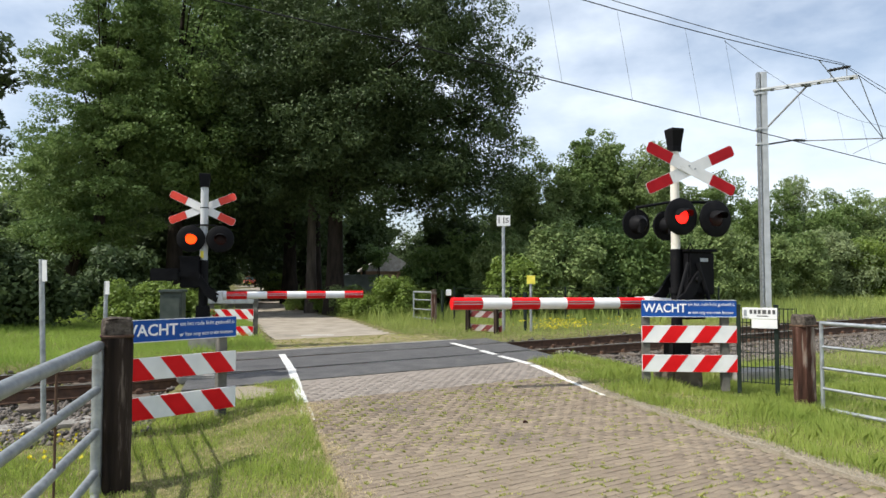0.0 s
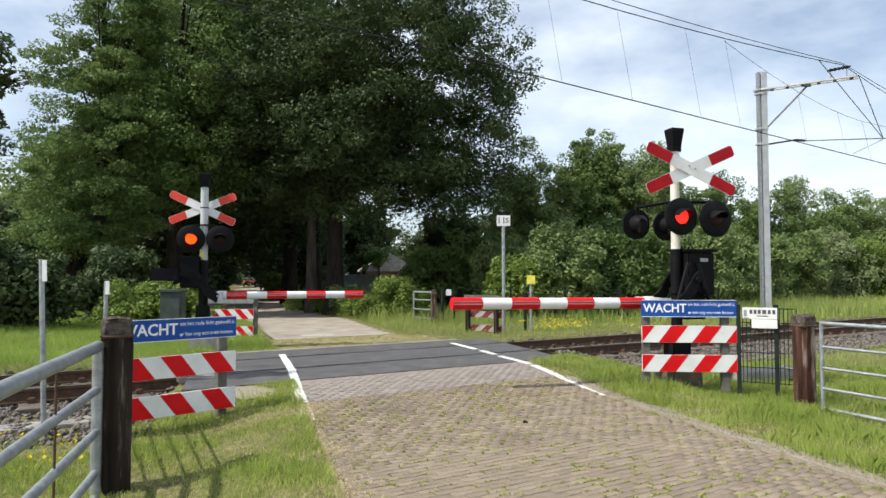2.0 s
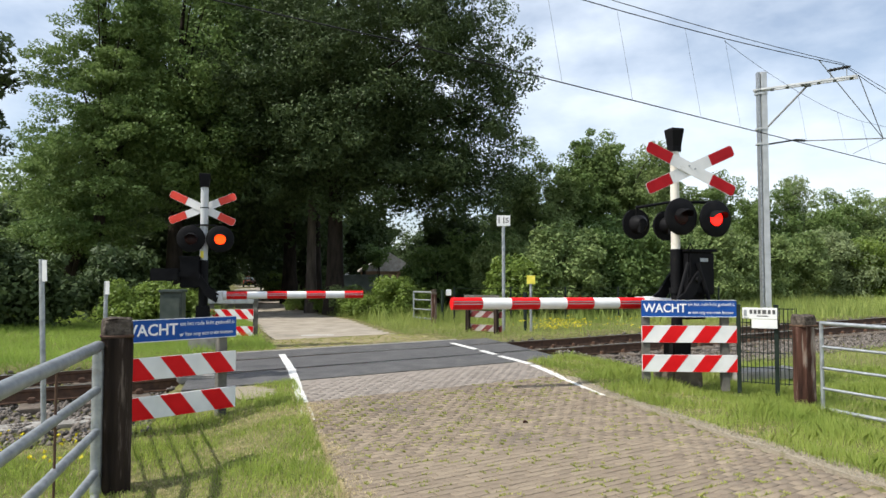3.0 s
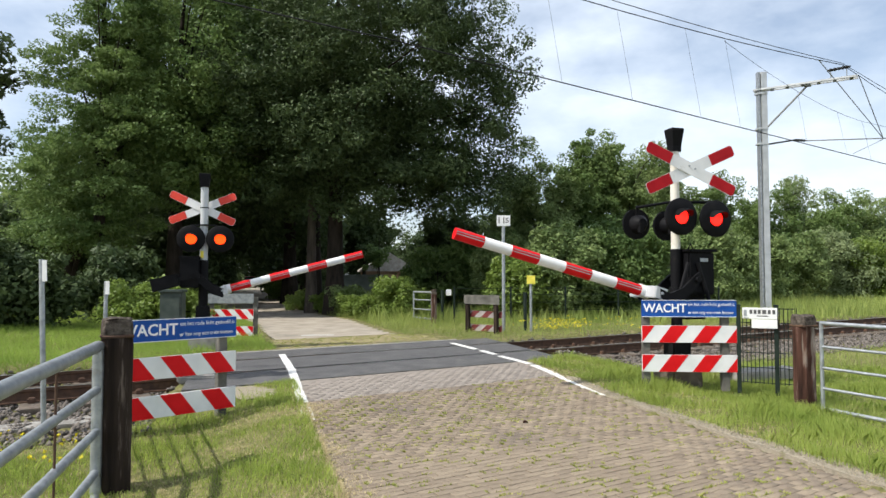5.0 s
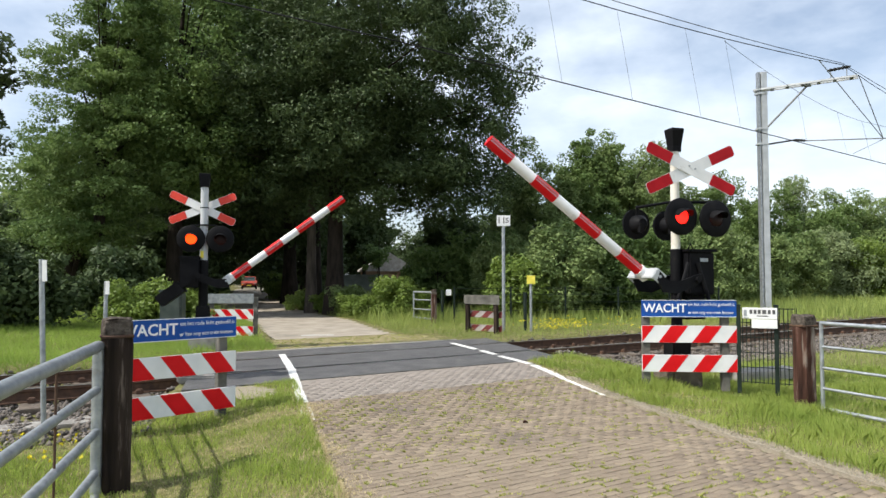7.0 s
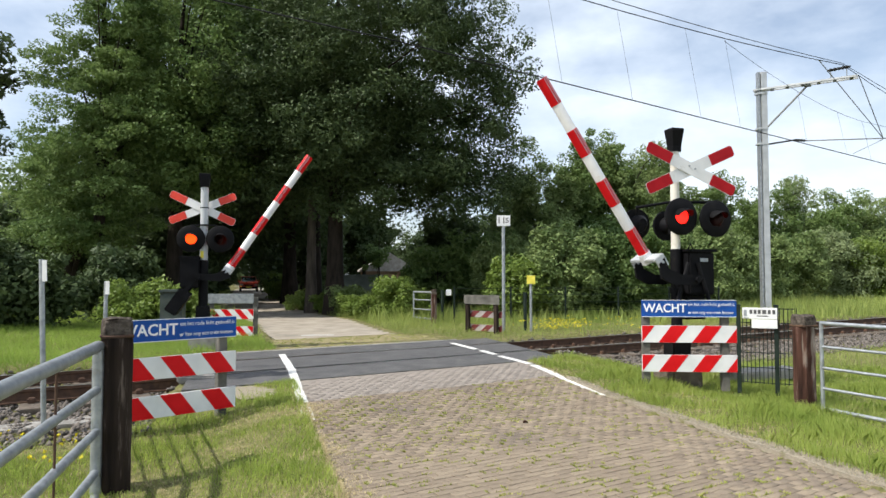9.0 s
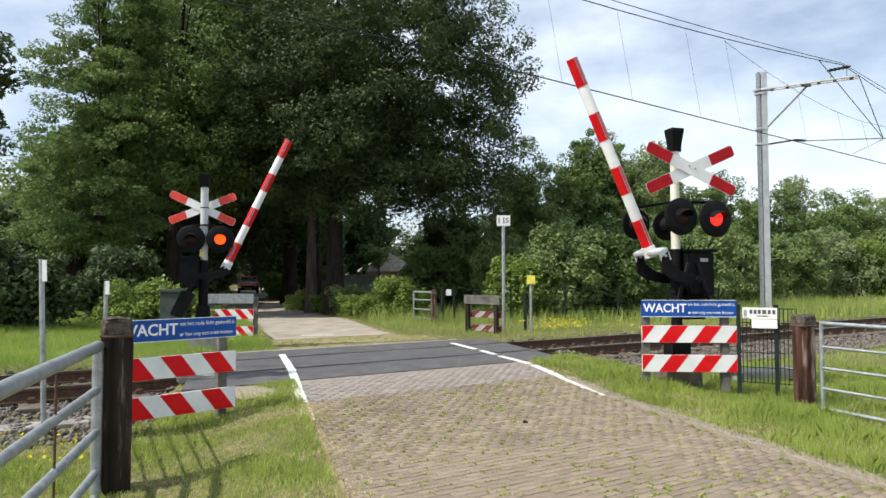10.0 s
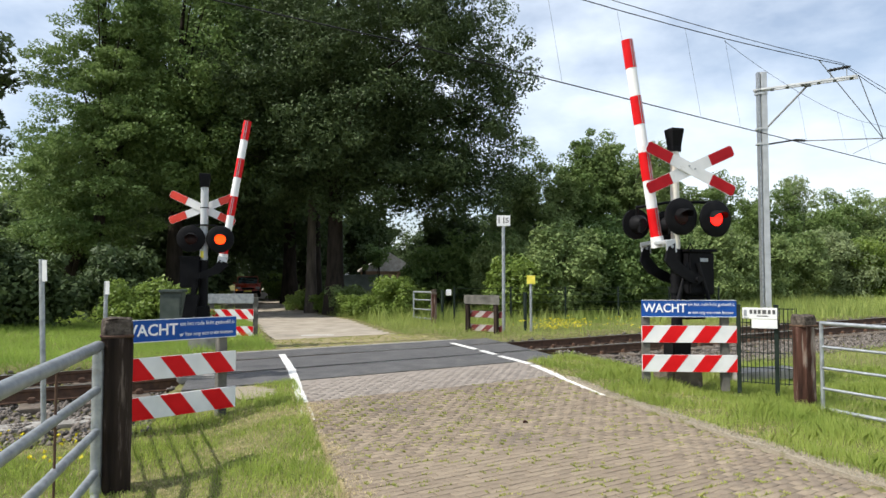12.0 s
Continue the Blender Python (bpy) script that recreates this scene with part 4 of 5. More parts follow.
def marker_pole(name, x, y, z, top, r, material, label, plates=(), lean=0.0):
    ob = thing(name, pose(x, y, z, 0, lean, 0), label, "marker post", "marker posts")
    part("pole", rod((0, 0, -0.2), (0, 0, top - z), r, None, 14), material, ob, smooth=True)
    for cx, cz, w, h, m, lab in plates:
        part("plate" if lab else "print_bar", slab((cx, -r - (0.008 if lab else 0.013), cz - z), (w, 0.008, h), bevel=0.002), m, ob, lab)
    return ob


def build_roadside():
    warning_board(-3.27, 6.55, -2.36, 7.42, -0.28, (0.86, 0.47, 0.07), -0.17, 0.12, "blue waiting sign over red and white planks, in shade", w=0.2175)
    warning_board(2.73, 8.98, 4.0, 8.9, -0.08, (0.985, 0.635, 0.238), 0.175, 0.173, "blue waiting sign over bright red and white planks", w=0.225)
    post("gate_post", -2.62, 5.25, -0.28, 0.235, 1.35, 28, M_WOOD, "thick black tarred timber gate post")
    post("gate_post", 4.6, 8.33, -0.2, 0.235, 1.12, 15, M_REDWOOD, "thick reddish brown timber gate post")
    bars = [1.155, 0.82, 0.494, 0.18, -0.02]
    field_gate(-2.70, 5.12, -0.28, -1.6, 1.36, -0.28, bars, 0.044, "galvanised tubular field gate standing open", uprights=(1.13,))
    field_gate(4.56, 7.87, -0.16, 5.95, 4.7, -0.16, [1.02, 0.738, 0.485, 0.239, 0.0], 0.024, "galvanised five-bar field gate beside brown post")
    mesh_fence()
    side_fence()
    marker_pole("marker_post", -4.08, 6.72, -0.28, 1.6, 0.026, M_GALV, "thin galvanised post with reflector plates", [(0.05, 1.48, 0.05, 0.22, M_WHITE, "pale reflector plate")], lean=-2.2)
    marker_pole("marker_post", -5.15, 9.95, -0.1, 1.35, 0.03, M_GALV, "short grey post with white reflector beside track", [(0.04, 1.25, 0.06, 0.2, M_WHITE, "white reflector")])
    sign = marker_pole("kilometre_sign", 1.6, 17.2, -0.05, 2.9, 0.045, M_GALV, "tall grey pole with small white number sign", [(0.0, 2.9, 0.36, 0.28, M_WHITE, "white sign plate")])
    stand = Matrix.Rotation(radians(90), 4, "X")
    lettering("number", "11", 0.24, Matrix.Translation((-0.13, -0.06, 2.95)) @ stand, M_PRINT, sign, 0.15)
    lettering("number", "5", 0.19, Matrix.Translation((0.05, -0.06, 2.95)) @ stand, M_PRINT, sign, 0.09)
    marker_pole("marker_post", 2.32, 17.2, -0.05, 1.46, 0.035, M_GALV, "grey post with square yellow plate", [(0.0, 1.34, 0.22, 0.22, M_YELLOW, "square yellow plate")])
    marker_pole("marker_post", 2.18, 17.3, -0.05, 1.0, 0.045, M_GREEN, "short dark post in the grass")
    marker_pole("marker_post", -0.02, 20.7, -0.05, 1.0, 0.05, M_GREEN, "dark post with small white plate", [(0.2, 0.92, 0.17, 0.19, M_WHITE, "small white plate")])
    # far side: back-to-back boards and a small gate
    warning_board(-5.6, 15.45, -4.5, 15.5, -0.05, (0.9, 0.53, 0.13), -0.2, 0.0, "striped planks with the grey back of a sign", rear=True, w=0.155, posts=(0.1, 0.03))
    warning_board(0.55, 16.75, 1.4, 16.1, -0.05, (0.84, 0.47, 0.12), 0.2, 0.0, "weathered striped planks on dark posts", rear=True, wood=M_WOOD)
    field_gate(-0.95, 21.2, -0.02, -0.35, 20.4, -0.02, [0.95, 0.7, 0.4, 0.12], 0.03, "short grey gate at the field edge")
    post("gate_post", -0.28, 20.2, -0.05, 0.17, 1.05, 0, M_REDWOOD, "brown timber post of the small gate")
    wire_fence()
    block = thing("concrete_block", pose(-3.45, 9.15, -0.03, 3, 4, 24), "pale broken concrete block at the deck's edge", "block")
    part("block", slab((0, 0, 0.03), (0.5, 0.26, 0.12), bevel=0.025), M_CONCRETE, block)
    duct = thing("cable_duct", pose(-4.9, 6.95, -0.3, 0, 0, math.degrees(math.atan2(TD.y, TD.x))), "pale concrete cable duct along the ballast", "duct")
    for k in range(6):
        part("cover", slab((-2.2 + 0.82 * k, 0, 0.04), (0.8, 0.36, 0.12), bevel=0.012), M_CONCRETE, duct)
    leaf = thing("fallen_leaf", pose(0.87, 6.94, -0.115, 20, 25, 30), "small dark brown fallen leaf on the bricks", "leaf")
    bm = bmesh.new()
    prism(bm, [(-0.035, 0), (-0.012, 0.02), (0.02, 0.018), (0.04, 0.0), (0.018, -0.02), (-0.015, -0.016)], -0.002, 0.002)
    part("blade", bm, M_REDWOOD, leaf)
    cab = thing("relay_cabinet", pose(-6.05, 14.6, -0.02, 0, 0, 12), "grey-green trackside relay cabinet", "cabinet")
    part("body", slab((0, 0, 0.55), (0.46, 0.5, 1.1), bevel=0.02), M_CABINET, cab)
    part("roof", slab((0, 0, 1.12), (0.52, 0.58, 0.06), bevel=0.015), M_CABINET, cab)
    part("door", slab((0, -0.256, 0.55), (0.38, 0.02, 0.9), bevel=0.005), M_CABINET, cab)
    part("plinth", slab((0, 0, -0.06), (0.66, 0.54, 0.16)), M_CONCRETE, cab)


# ---- overhead line ----
def contact_z(u):
    return 5.13 if u > 19 else 5.8 - 0.0353 * u if u > 0 else 5.8 - 0.01 * u


def messenger_z(u):
    return 7.84 + 0.43 * ((u - 4.0) / 12.4) ** 2 if u < 16.4 else max(8.27 - 0.2 * (u - 16.4) + 0.0045 * (u - 16.4) ** 2, 6.3)


def feeder_z(u):
    return 8.05 + 0.27 * ((u - 5.0) / 11.4) ** 2 if u < 16.4 else max(8.32 - 0.16 * (u - 16.4) + 0.003 * (u - 16.4) ** 2, 6.6)


def carrier_z(u):
    """The thin wire that takes over the droppers beyond the mast."""
    return 6.5 + 1.3 * max(0.0, (17.3 - u) / 7.25) ** 1.7


def build_catenary():
    ob = thing("catenary_mast", pose(11.35, 22.9, 0.0), "slim grey steel mast carrying the overhead line", "catenary mast")
    part("back_channel", slab((-0.125, 0, 4.25), (0.06, 0.2, 8.9), bevel=0.008), M_GALV, ob)
    part("front_channel", slab((0.05, 0, 4.25), (0.21, 0.22, 8.9), bevel=0.01), M_MAST, ob)
    part("web", slab((-0.07, 0.02, 4.2), (0.06, 0.1, 8.7)), M_STEEL, ob)
    part("foot", slab((0, 0, 0.0), (0.7, 0.7, 0.4), bevel=0.03), M_CONCRETE, ob)
    arm, top = Vector((2.41, -1.58, 0)), Vector((0, 0, 8.06))
    out = arm.normalized()
    wide = Vector((-out.y, out.x, 0)) * 0.13
    turn = Matrix.Rotation(math.atan2(arm.y, arm.x), 3, "Z")
    for sgn in (-1, 1):
        mid = arm * 0.46 + wide * sgn + top
        part("cantilever", slab(mid, (arm.length * 1.1, 0.06, 0.07), turn, 0.006), M_MAST, ob)
    for k in range(6):
        part("batten", slab(arm * (0.12 + 0.165 * k) + top - Vector((0, 0, 0.045)), (0.11, 0.22, 0.02), turn), M_STEEL, ob)
    part("strut", rod(Vector((0.12, -0.05, 6.68)), arm * 0.5 + Vector((0, 0, 8.0)), 0.035, None, 10), M_STEEL, ob)
    part("strut_shoe", slab(arm * 0.5 + Vector((0, 0, 8.0)), (0.2, 0.2, 0.06), turn), M_STEEL, ob)
    for zz in (6.66, 7.92, 8.06, 6.12):
        part("band", slab((-0.02, 0, zz), (0.36, 0.26, 0.07), bevel=0.006), M_MAST, ob)
    for q in (0.74, 0.9):
        part("hanger", rod(arm * q + top, arm * q + Vector((0, 0, 8.42)), 0.014, None, 6), M_STEEL, ob)
    bm = bmesh.new()
    a, b = arm * 0.7 + Vector((0, 0, 8.4)), arm * 0.94 + Vector((0, 0, 8.44))
    pts = [a.lerp(b, i / 12) for i in range(13)]
    tube(bm, pts, [0.03] + [0.062 if i % 2 else 0.035 for i in range(11)] + [0.03], 10)
    part("insulator", bm, M_CABLE, ob, "dark ribbed insulator", smooth=True)
    part("registration_arm", rod((0.12, -0.05, 6.1), (0.96, -0.35, 6.2), 0.03, None, 8), M_CABLE, ob)
    bm = bmesh.new()
    pts = [Vector((0.96, -0.35, 6.2)).lerp(Vector((1.25, -0.5, 6.14)), i / 8) for i in range(9)]
    tube(bm, pts, [0.055 if i % 2 else 0.03 for i in range(9)], 8)
    part("arm_insulator", bm, M_CABLE, ob)
    part("registration_tube", rod((1.25, -0.5, 6.14), (3.95, -1.05, 6.12), 0.02, None, 8), M_STEEL, ob)
    part("steady_arm", rod((3.65, -0.94, 6.1), (1.6, -2.53, 5.3), 0.012, None, 6), M_GALV, ob)
    base = Vector((11.35, 22.9, 0))
    for u in (15.0, 17.4):
        p = TC + TD * u + TN * 0.35
        part("stay", rod(Vector((p.x, p.y, messenger_z(u))) - base, (3.65, -0.94, 6.13), 0.015, None, 6), M_STEEL, ob)

    def wire(name, z_of, v, r, label, u0=-60.0, u1=116.0, step=2.0):
        bm = bmesh.new()
        n = int((u1 - u0) / step)
        pts = [(TC.x + TD.x * u + TN.x * v, TC.y + TD.y * u + TN.y * v, z_of(u)) for u in (u0 + step * i for i in range(n + 1))]
        tube(bm, pts, r, 6)
        return tagged(part(name, bm, M_CABLE), label, "overhead wire", "overhead wires")
    wire("contact_wire", contact_z, 0.0, 0.013, "thin dark contact wire over the track")
    wire("messenger_wire", messenger_z, 0.35, 0.012, "thin dark sagging carrier wire", -59.6, 116.4)
    wire("feeder_wire", feeder_z, 0.35, 0.010, "thin dark feeder wire above the track", -59.6, 116.4)
    wire("carrier_wire", carrier_z, 0.2, 0.006, "very thin wire branching off below the mast arm", 10.05, 60.05, 0.5)
    bm = bmesh.new()
    tops = [(u, messenger_z(u), 0.35) for u in (-18.0, -15.8, -13.6, -11.4, -9.2, -7.0, -4.8, -2.6, -0.4, 1.8, 3.95, 6.15, 8.65, 10.3)]
    tops += [(u, carrier_z(u), 0.2) for u in (13.5, 15.7, 17.2, 19.6, 22.2, 24.8, 27.4, 30.0)]
    for u, z, v in tops:
        p = TC + TD * u + TN * v
        q = TC + TD * (u + 0.12)
        tube(bm, [(q.x, q.y, contact_z(u)), (p.x, p.y, z)], 0.0032, 5)
    tagged(part("dropper_wires", bm, M_CABLE), "row of thin vertical dropper wires", "overhead wire", kind="stuff")


# ---- plants ----
def leaf_cloud(centres, radii, per, size, rng, flat=0.75, droop=0.0):
    """Leaves scattered round clump centres, more of them near each clump's skin."""
    n = len(centres) * per
    d = rng.normal(size=(n, 3))
    d /= np.linalg.norm(d, axis=1, keepdims=True)
    r = np.repeat(radii, per) * rng.uniform(0.25, 1.0, n) ** 0.5
    p = np.repeat(centres, per, axis=0) + d * r[:, None] * [1, 1, flat]
    nrm = d * 0.6 + rng.normal(size=(n, 3)) * 0.6 + [0, 0, 0.55]
    nrm /= np.linalg.norm(nrm, axis=1, keepdims=True)
    t = np.cross(nrm, rng.normal(size=(n, 3)))
    t[:, 2] -= droop
    t /= np.linalg.norm(t, axis=1, keepdims=True)
    b = np.cross(nrm, t)
    s = size * rng.uniform(0.6, 1.25, n)[:, None]
    v = np.stack([p - t * s * 0.5 + b * s * 0.4, p + t * s * 0.65 + b * s * 0.08, p - t * s * 0.4 - b * s * 0.36], 1).reshape(-1, 3)
    f = np.arange(3 * n).reshape(-1, 3)
    return v, f


def crown_points(lobes, count, rng, shell=0.55):
    """Clump centres inside a set of ellipsoids (x, y, z, rx, ry, rz)."""
    lobes = np.array(lobes, float)
    vol = np.prod(lobes[:, 3:], axis=1) ** 0.75
    pick = rng.choice(len(lobes), count, p=vol / vol.sum())
    d = rng.normal(size=(count, 3))
    d /= np.linalg.norm(d, axis=1, keepdims=True)
    r = shell + (1 - shell) * rng.random(count) ** 0.7
    r *= 1 + 0.13 * np.sin(3.1 * d[:, 0] + 5 * d[:, 2] + pick) + 0.09 * np.sin(7 * d[:, 1] + 4 * d[:, 0])
    return lobes[pick, :3] + d * lobes[pick, 3:] * r[:, None]


def tree(name, x, y, height, trunk_r, lobes, clumps, per, size, clump_r, leaf, bark, seed, label, category="tree", limbs=9, group="", droop=0.0, shell=0.55, flat=0.72):
    rng = np.random.default_rng(seed)
    if size < 0.2:
        per, size = int(per * 1.3), size * 0.84
    z = float(ground_z(x, y)) - 0.1
    ob = thing(name, pose(x, y, z), label, category, group)
    bm = bmesh.new()
    lean = rng.normal(0, 0.012, 2)
    pts = [(lean[0] * h * (1 + 0.5 * math.sin(h)), lean[1] * h, h) for h in np.linspace(0, height * 0.86, 9)]
    rr = [trunk_r * (1.35 if i == 0 else 1) * (1 - 0.85 * i / 8) for i in range(9)]
    tube(bm, pts, rr, 12)
    cen = crown_points([(l[0] - x, l[1] - y, l[2] - z, *l[3:]) for l in lobes], clumps, rng, shell)
    for k in range(limbs):
        c = cen[rng.integers(len(cen))]
        if c[2] < height * 0.3 and height > 12:
            continue
        i = int(np.clip(c[2] / (height * 0.86) * 8 - rng.uniform(1.0, 2.5), 1 if height < 12 else 3, 7))
        a = Vector(pts[i])
        b = Vector(c)
        mid = a.lerp(b, 0.5) + Vector((0, 0, 0.12 * (b - a).length))
        r0 = min(max(rr[i] * 0.32, 0.025), 0.11)
        tube(bm, [a, a.lerp(mid, 0.5), mid, b], [r0, r0 * 0.8, r0 * 0.55, 0.015], 7)
    part("trunk", bm, bark, ob, smooth=True)
    v, f = leaf_cloud(cen, clump_r * rng.uniform(0.6, 1.3, len(cen)), per, size, rng, flat, droop)
    finish("crown", quick_mesh("crown", v, f), leaf, ob)
    return ob


def blades(name, x, y, h, w, rng, material, label, bend=0.45, simple=False, z=None):
    n = len(x)
    z = ground_z(x, y) if z is None else z
    a = rng.uniform(0, 2 * np.pi, n)
    out = rng.uniform(0, 2 * np.pi, n)
    lean = h * bend * rng.uniform(0.2, 1.2, n)
    base = np.stack([x, y, z - 0.02], -1)
    sidev = np.stack([np.cos(a), np.sin(a), np.zeros(n)], -1) * (w / 2)[:, None]
    tip = base + np.stack([np.cos(out) * lean, np.sin(out) * lean, h], -1)
    mid = base + np.stack([np.cos(out) * lean * 0.3, np.sin(out) * lean * 0.3, h * 0.6], -1)
    if simple:
        v = np.stack([base - sidev, base + sidev, tip], 1).reshape(-1, 3)
    else:
        v = np.stack([base - sidev, base + sidev, mid + sidev * 0.8, tip, mid - sidev * 0.8], 1).reshape(-1, 3)
    f = np.arange(len(v)).reshape(n, -1)
    return tagged(finish(name, quick_mesh(name, v, f), material), label, "grass", kind="stuff")


def free(x, y, margin=0.05):
    """True where grass may grow: off the roads and the track."""
    v, s = across(x, y), side(x, y)
    road = (np.abs(s + 0.02) < ROAD_HALF + margin) & (v < 3.4)
    deck = (s < 2.8) & (s > -3.4) & (np.abs(v) < 1.95)
    return ~(road | deck | ((far_dist(x, y) < 1.65 + margin) & (v > 1.5)) | ((v < 1.45) & (v > np.where(np.abs(s) < 3.8, np.where(s > 0, -1.0, -1.9), -3.1))))


def scatter(n, x0, x1, y0, y1, rng, margin=0.05):
    x, y = rng.uniform(x0, x1, n), rng.uniform(y0, y1, n)
    k = free(x, y, margin)
    k &= np.abs(x) < y * 0.8 + 1.6
    k &= ((x + 2.4) / 0.42) ** 2 + ((y - 8.15) / 0.45) ** 2 > rng.uniform(-0.15, 1.0, n)
    return x[k], y[k]


def build_grass():
    rng = np.random.default_rng(11)
    def patch(x, y, s):
        return 0.5 + 0.5 * np.sin(x * s + 1.7 * np.sin(y * s * 0.7)) * np.cos(y * s * 1.1 + x * 0.4)
    x, y = scatter(400000, -5, 7.5, 3.2, 11.5, rng, -0.04)
    p = patch(x, y, 3.4)
    keep = (rng.random(len(x)) < 0.34 + 0.8 * p) & ~((side(x, y) > 0) & (side(x, y) < ROAD_HALF + 0.03 + 0.1 * rng.random(len(x)) ** 2))
    x, y, p = x[keep], y[keep], p[keep]
    right = side(x, y) > 0
    h = (0.03 + 0.05 * p) * rng.uniform(0.6, 1.6, len(x)) * np.where(right, 1.6, 1.0)
    blades("grass", x, y, h, rng.uniform(0.0028, 0.0062, len(x)), rng, M_GRASS, "short green verge grass beside the lane", 0.5)
    x, y = scatter(190000, -5, 7, 3.2, 11.5, rng, -0.12)
    edge = np.abs(-side(x, y) - ROAD_HALF) < 0.2
    keep = ((rng.random(len(x)) < 1 - patch(x, y, 3.4)) & (rng.random(len(x)) < 0.9)) | edge
    x, y = x[keep], y[keep]
    blades("dry_grass", x, y, rng.uniform(0.025, 0.06, len(x)), rng.uniform(0.004, 0.010, len(x)), rng, M_DRY, "dry straw patches in the verge", 1.3, True)
    # moss and weeds in the road's joints, thicker in some stretches
    n = 15000
    row, u = rng.integers(-122, 50, n), rng.uniform(-9, 9, n)
    v = (row + 0.5) * 0.08
    upright = rng.random(n) < 0.4
    u = np.where(upright, (np.round(u / 0.165) + 0.5 * (row % 2) + 0.5) * 0.165, u)
    v = np.where(upright, v - 0.04, v)
    cx, cy = TC.x + TD.x * u + TN.x * v, TC.y + TD.y * u + TN.y * v
    k = (np.abs(side(cx, cy)) < ROAD_HALF - 0.03) & ((v < -3.2) | (v > 1.9)) & (rng.random(n) < 0.35 + patch(cx, cy, 1.3)) & (cy > 3.8)
    cx, cy, upright = cx[k], cy[k], upright[k]
    per = 16
    a, b = rng.normal(0, 1, (len(cx), per)), rng.normal(0, 0.004, (len(cx), per))
    a = a * np.where(upright, 0.018, 0.032)[:, None]
    du, dv = np.where(upright[:, None], b, a), np.where(upright[:, None], a, b)
    x = (cx[:, None] + TD.x * du + TN.x * dv).ravel()
    y = (cy[:, None] + TD.y * du + TN.y * dv).ravel()
    blades("moss", x, y, rng.uniform(0.02, 0.034, len(x)), rng.uniform(0.01, 0.02, len(x)), rng, M_MOSS, "moss and weeds in the paving joints", 0.8, True, road_z(across(x, y)) + 0.008)
    # straw left by mowing along the lane's edge
    su, sw = rng.uniform(-5.5, -0.2, 26000), -ROAD_HALF - 0.02 + np.abs(rng.normal(0, 0.13, 26000)) * np.where(rng.random(26000) < 0.8, 1, -1.2)
    x, y = RC.x + RD.x * su + RE.x * sw, RC.y + RD.y * su + RE.y * sw
    k = rng.random(len(x)) < patch(x, y, 2.3) ** 1.5
    x, y = x[k], y[k]
    up = np.maximum(road_z(across(x, y)), ground_z(x, y))
    blades("straw", x, y, rng.uniform(0.022, 0.04, len(x)), rng.uniform(0.006, 0.012, len(x)), rng, M_DRY, "mown dry straw lying along the lane", 1.6, True, up + 0.004)
    # small stones in the sandy edge
    n = 3200
    su, sw = rng.uniform(-6.5, 0.6, n), ROAD_HALF + 0.04 + rng.normal(0, 0.05, n)
    x, y = RC.x + RD.x * su + RE.x * sw, RC.y + RD.y * su + RE.y * sw
    z = np.maximum(ground_z(x, y), road_z(across(x, y)) - 0.004) + 0.008
    octa = np.array([(1, 0, 0), (0, 1, 0), (-1, 0, 0), (0, -1, 0), (0, 0, 1), (0, 0, -1)], float)
    tri = np.array([(0, 1, 4), (1, 2, 4), (2, 3, 4), (3, 0, 4), (1, 0, 5), (2, 1, 5), (3, 2, 5), (0, 3, 5)])
    pts = octa[None] * rng.uniform(0.5, 1.4, (n, 6, 1)) * rng.uniform(0.004, 0.012, n)[:, None, None] + np.stack([x, y, z], -1)[:, None]
    tagged(finish("gravel", quick_mesh("gravel", pts.reshape(-1, 3), (tri[None] + 6 * np.arange(n)[:, None, None]).reshape(-1, 3)), M_SAND), "pale small gravel along the lane's edge", "gravel", kind="stuff")
    x, y = scatter(240000, -14, 18, 5, 26, rng)
    v, s = across(x, y), side(x, y)
    keep = ((v > 1.4) & (s > 0)) | ((s > 3.6) & (v < -3)) | ((s < -4.4) & (v < -3))
    x, y, v = x[keep], y[keep], v[keep]
    h = rng.uniform(0.1, 0.3, len(x)) * np.where(v > 5, 1.1, 0.6)
    blades("tall_grass", x, y, h, rng.uniform(0.006, 0.012, len(x)), rng, M_TALL, "tall seeding meadow grass beside the track", 0.5, True)
    x, y = scatter(130000, -14, 0, 9, 22, rng)
    v, s = across(x, y), side(x, y)
    keep = (v > 1.4) & (s < 0)
    x, y = x[keep], y[keep]
    blades("lush_grass", x, y, rng.uniform(0.06, 0.22, len(x)), rng.uniform(0.007, 0.013, len(x)), rng, M_LUSH, "lush bright green grass behind the track", 0.9, True)
    x, y = scatter(110000, -30, 45, 20, 60, rng, 0.2)
    h = rng.uniform(0.3, 0.6, len(x))
    blades("meadow_grass", x, y, h, rng.uniform(0.03, 0.06, len(x)), rng, M_TALL, "yellow-green meadow grass in the field", 0.5, True)
    n = 230
    a = rng.normal(size=(n, 2))
    fx, fy = 2.95 + a[:, 0] * 0.45, 16.9 + a[:, 1] * 0.4
    fx[130:190], fy[130:190] = rng.uniform(2.6, 6.5, 60), rng.uniform(16.5, 19, 60)
    fx[190:], fy[190:] = rng.uniform(-4.6, -3.2, n - 190), rng.uniform(5.5, 7.0, n - 190)
    fz = ground_z(fx, fy) + np.where(np.arange(n) < 190, rng.uniform(0.12, 0.34, n), rng.uniform(0.02, 0.08, n))
    vv, ff = leaf_cloud(np.stack([fx, fy, fz], -1), np.where(np.arange(n) < 190, 0.04, 0.015), 5, 0.03, rng)
    tagged(finish("yellow_flowers", quick_mesh("yellow_flowers", vv, ff), M_FLOWER), "small yellow meadow flowers in the grass", "flowers", kind="stuff")


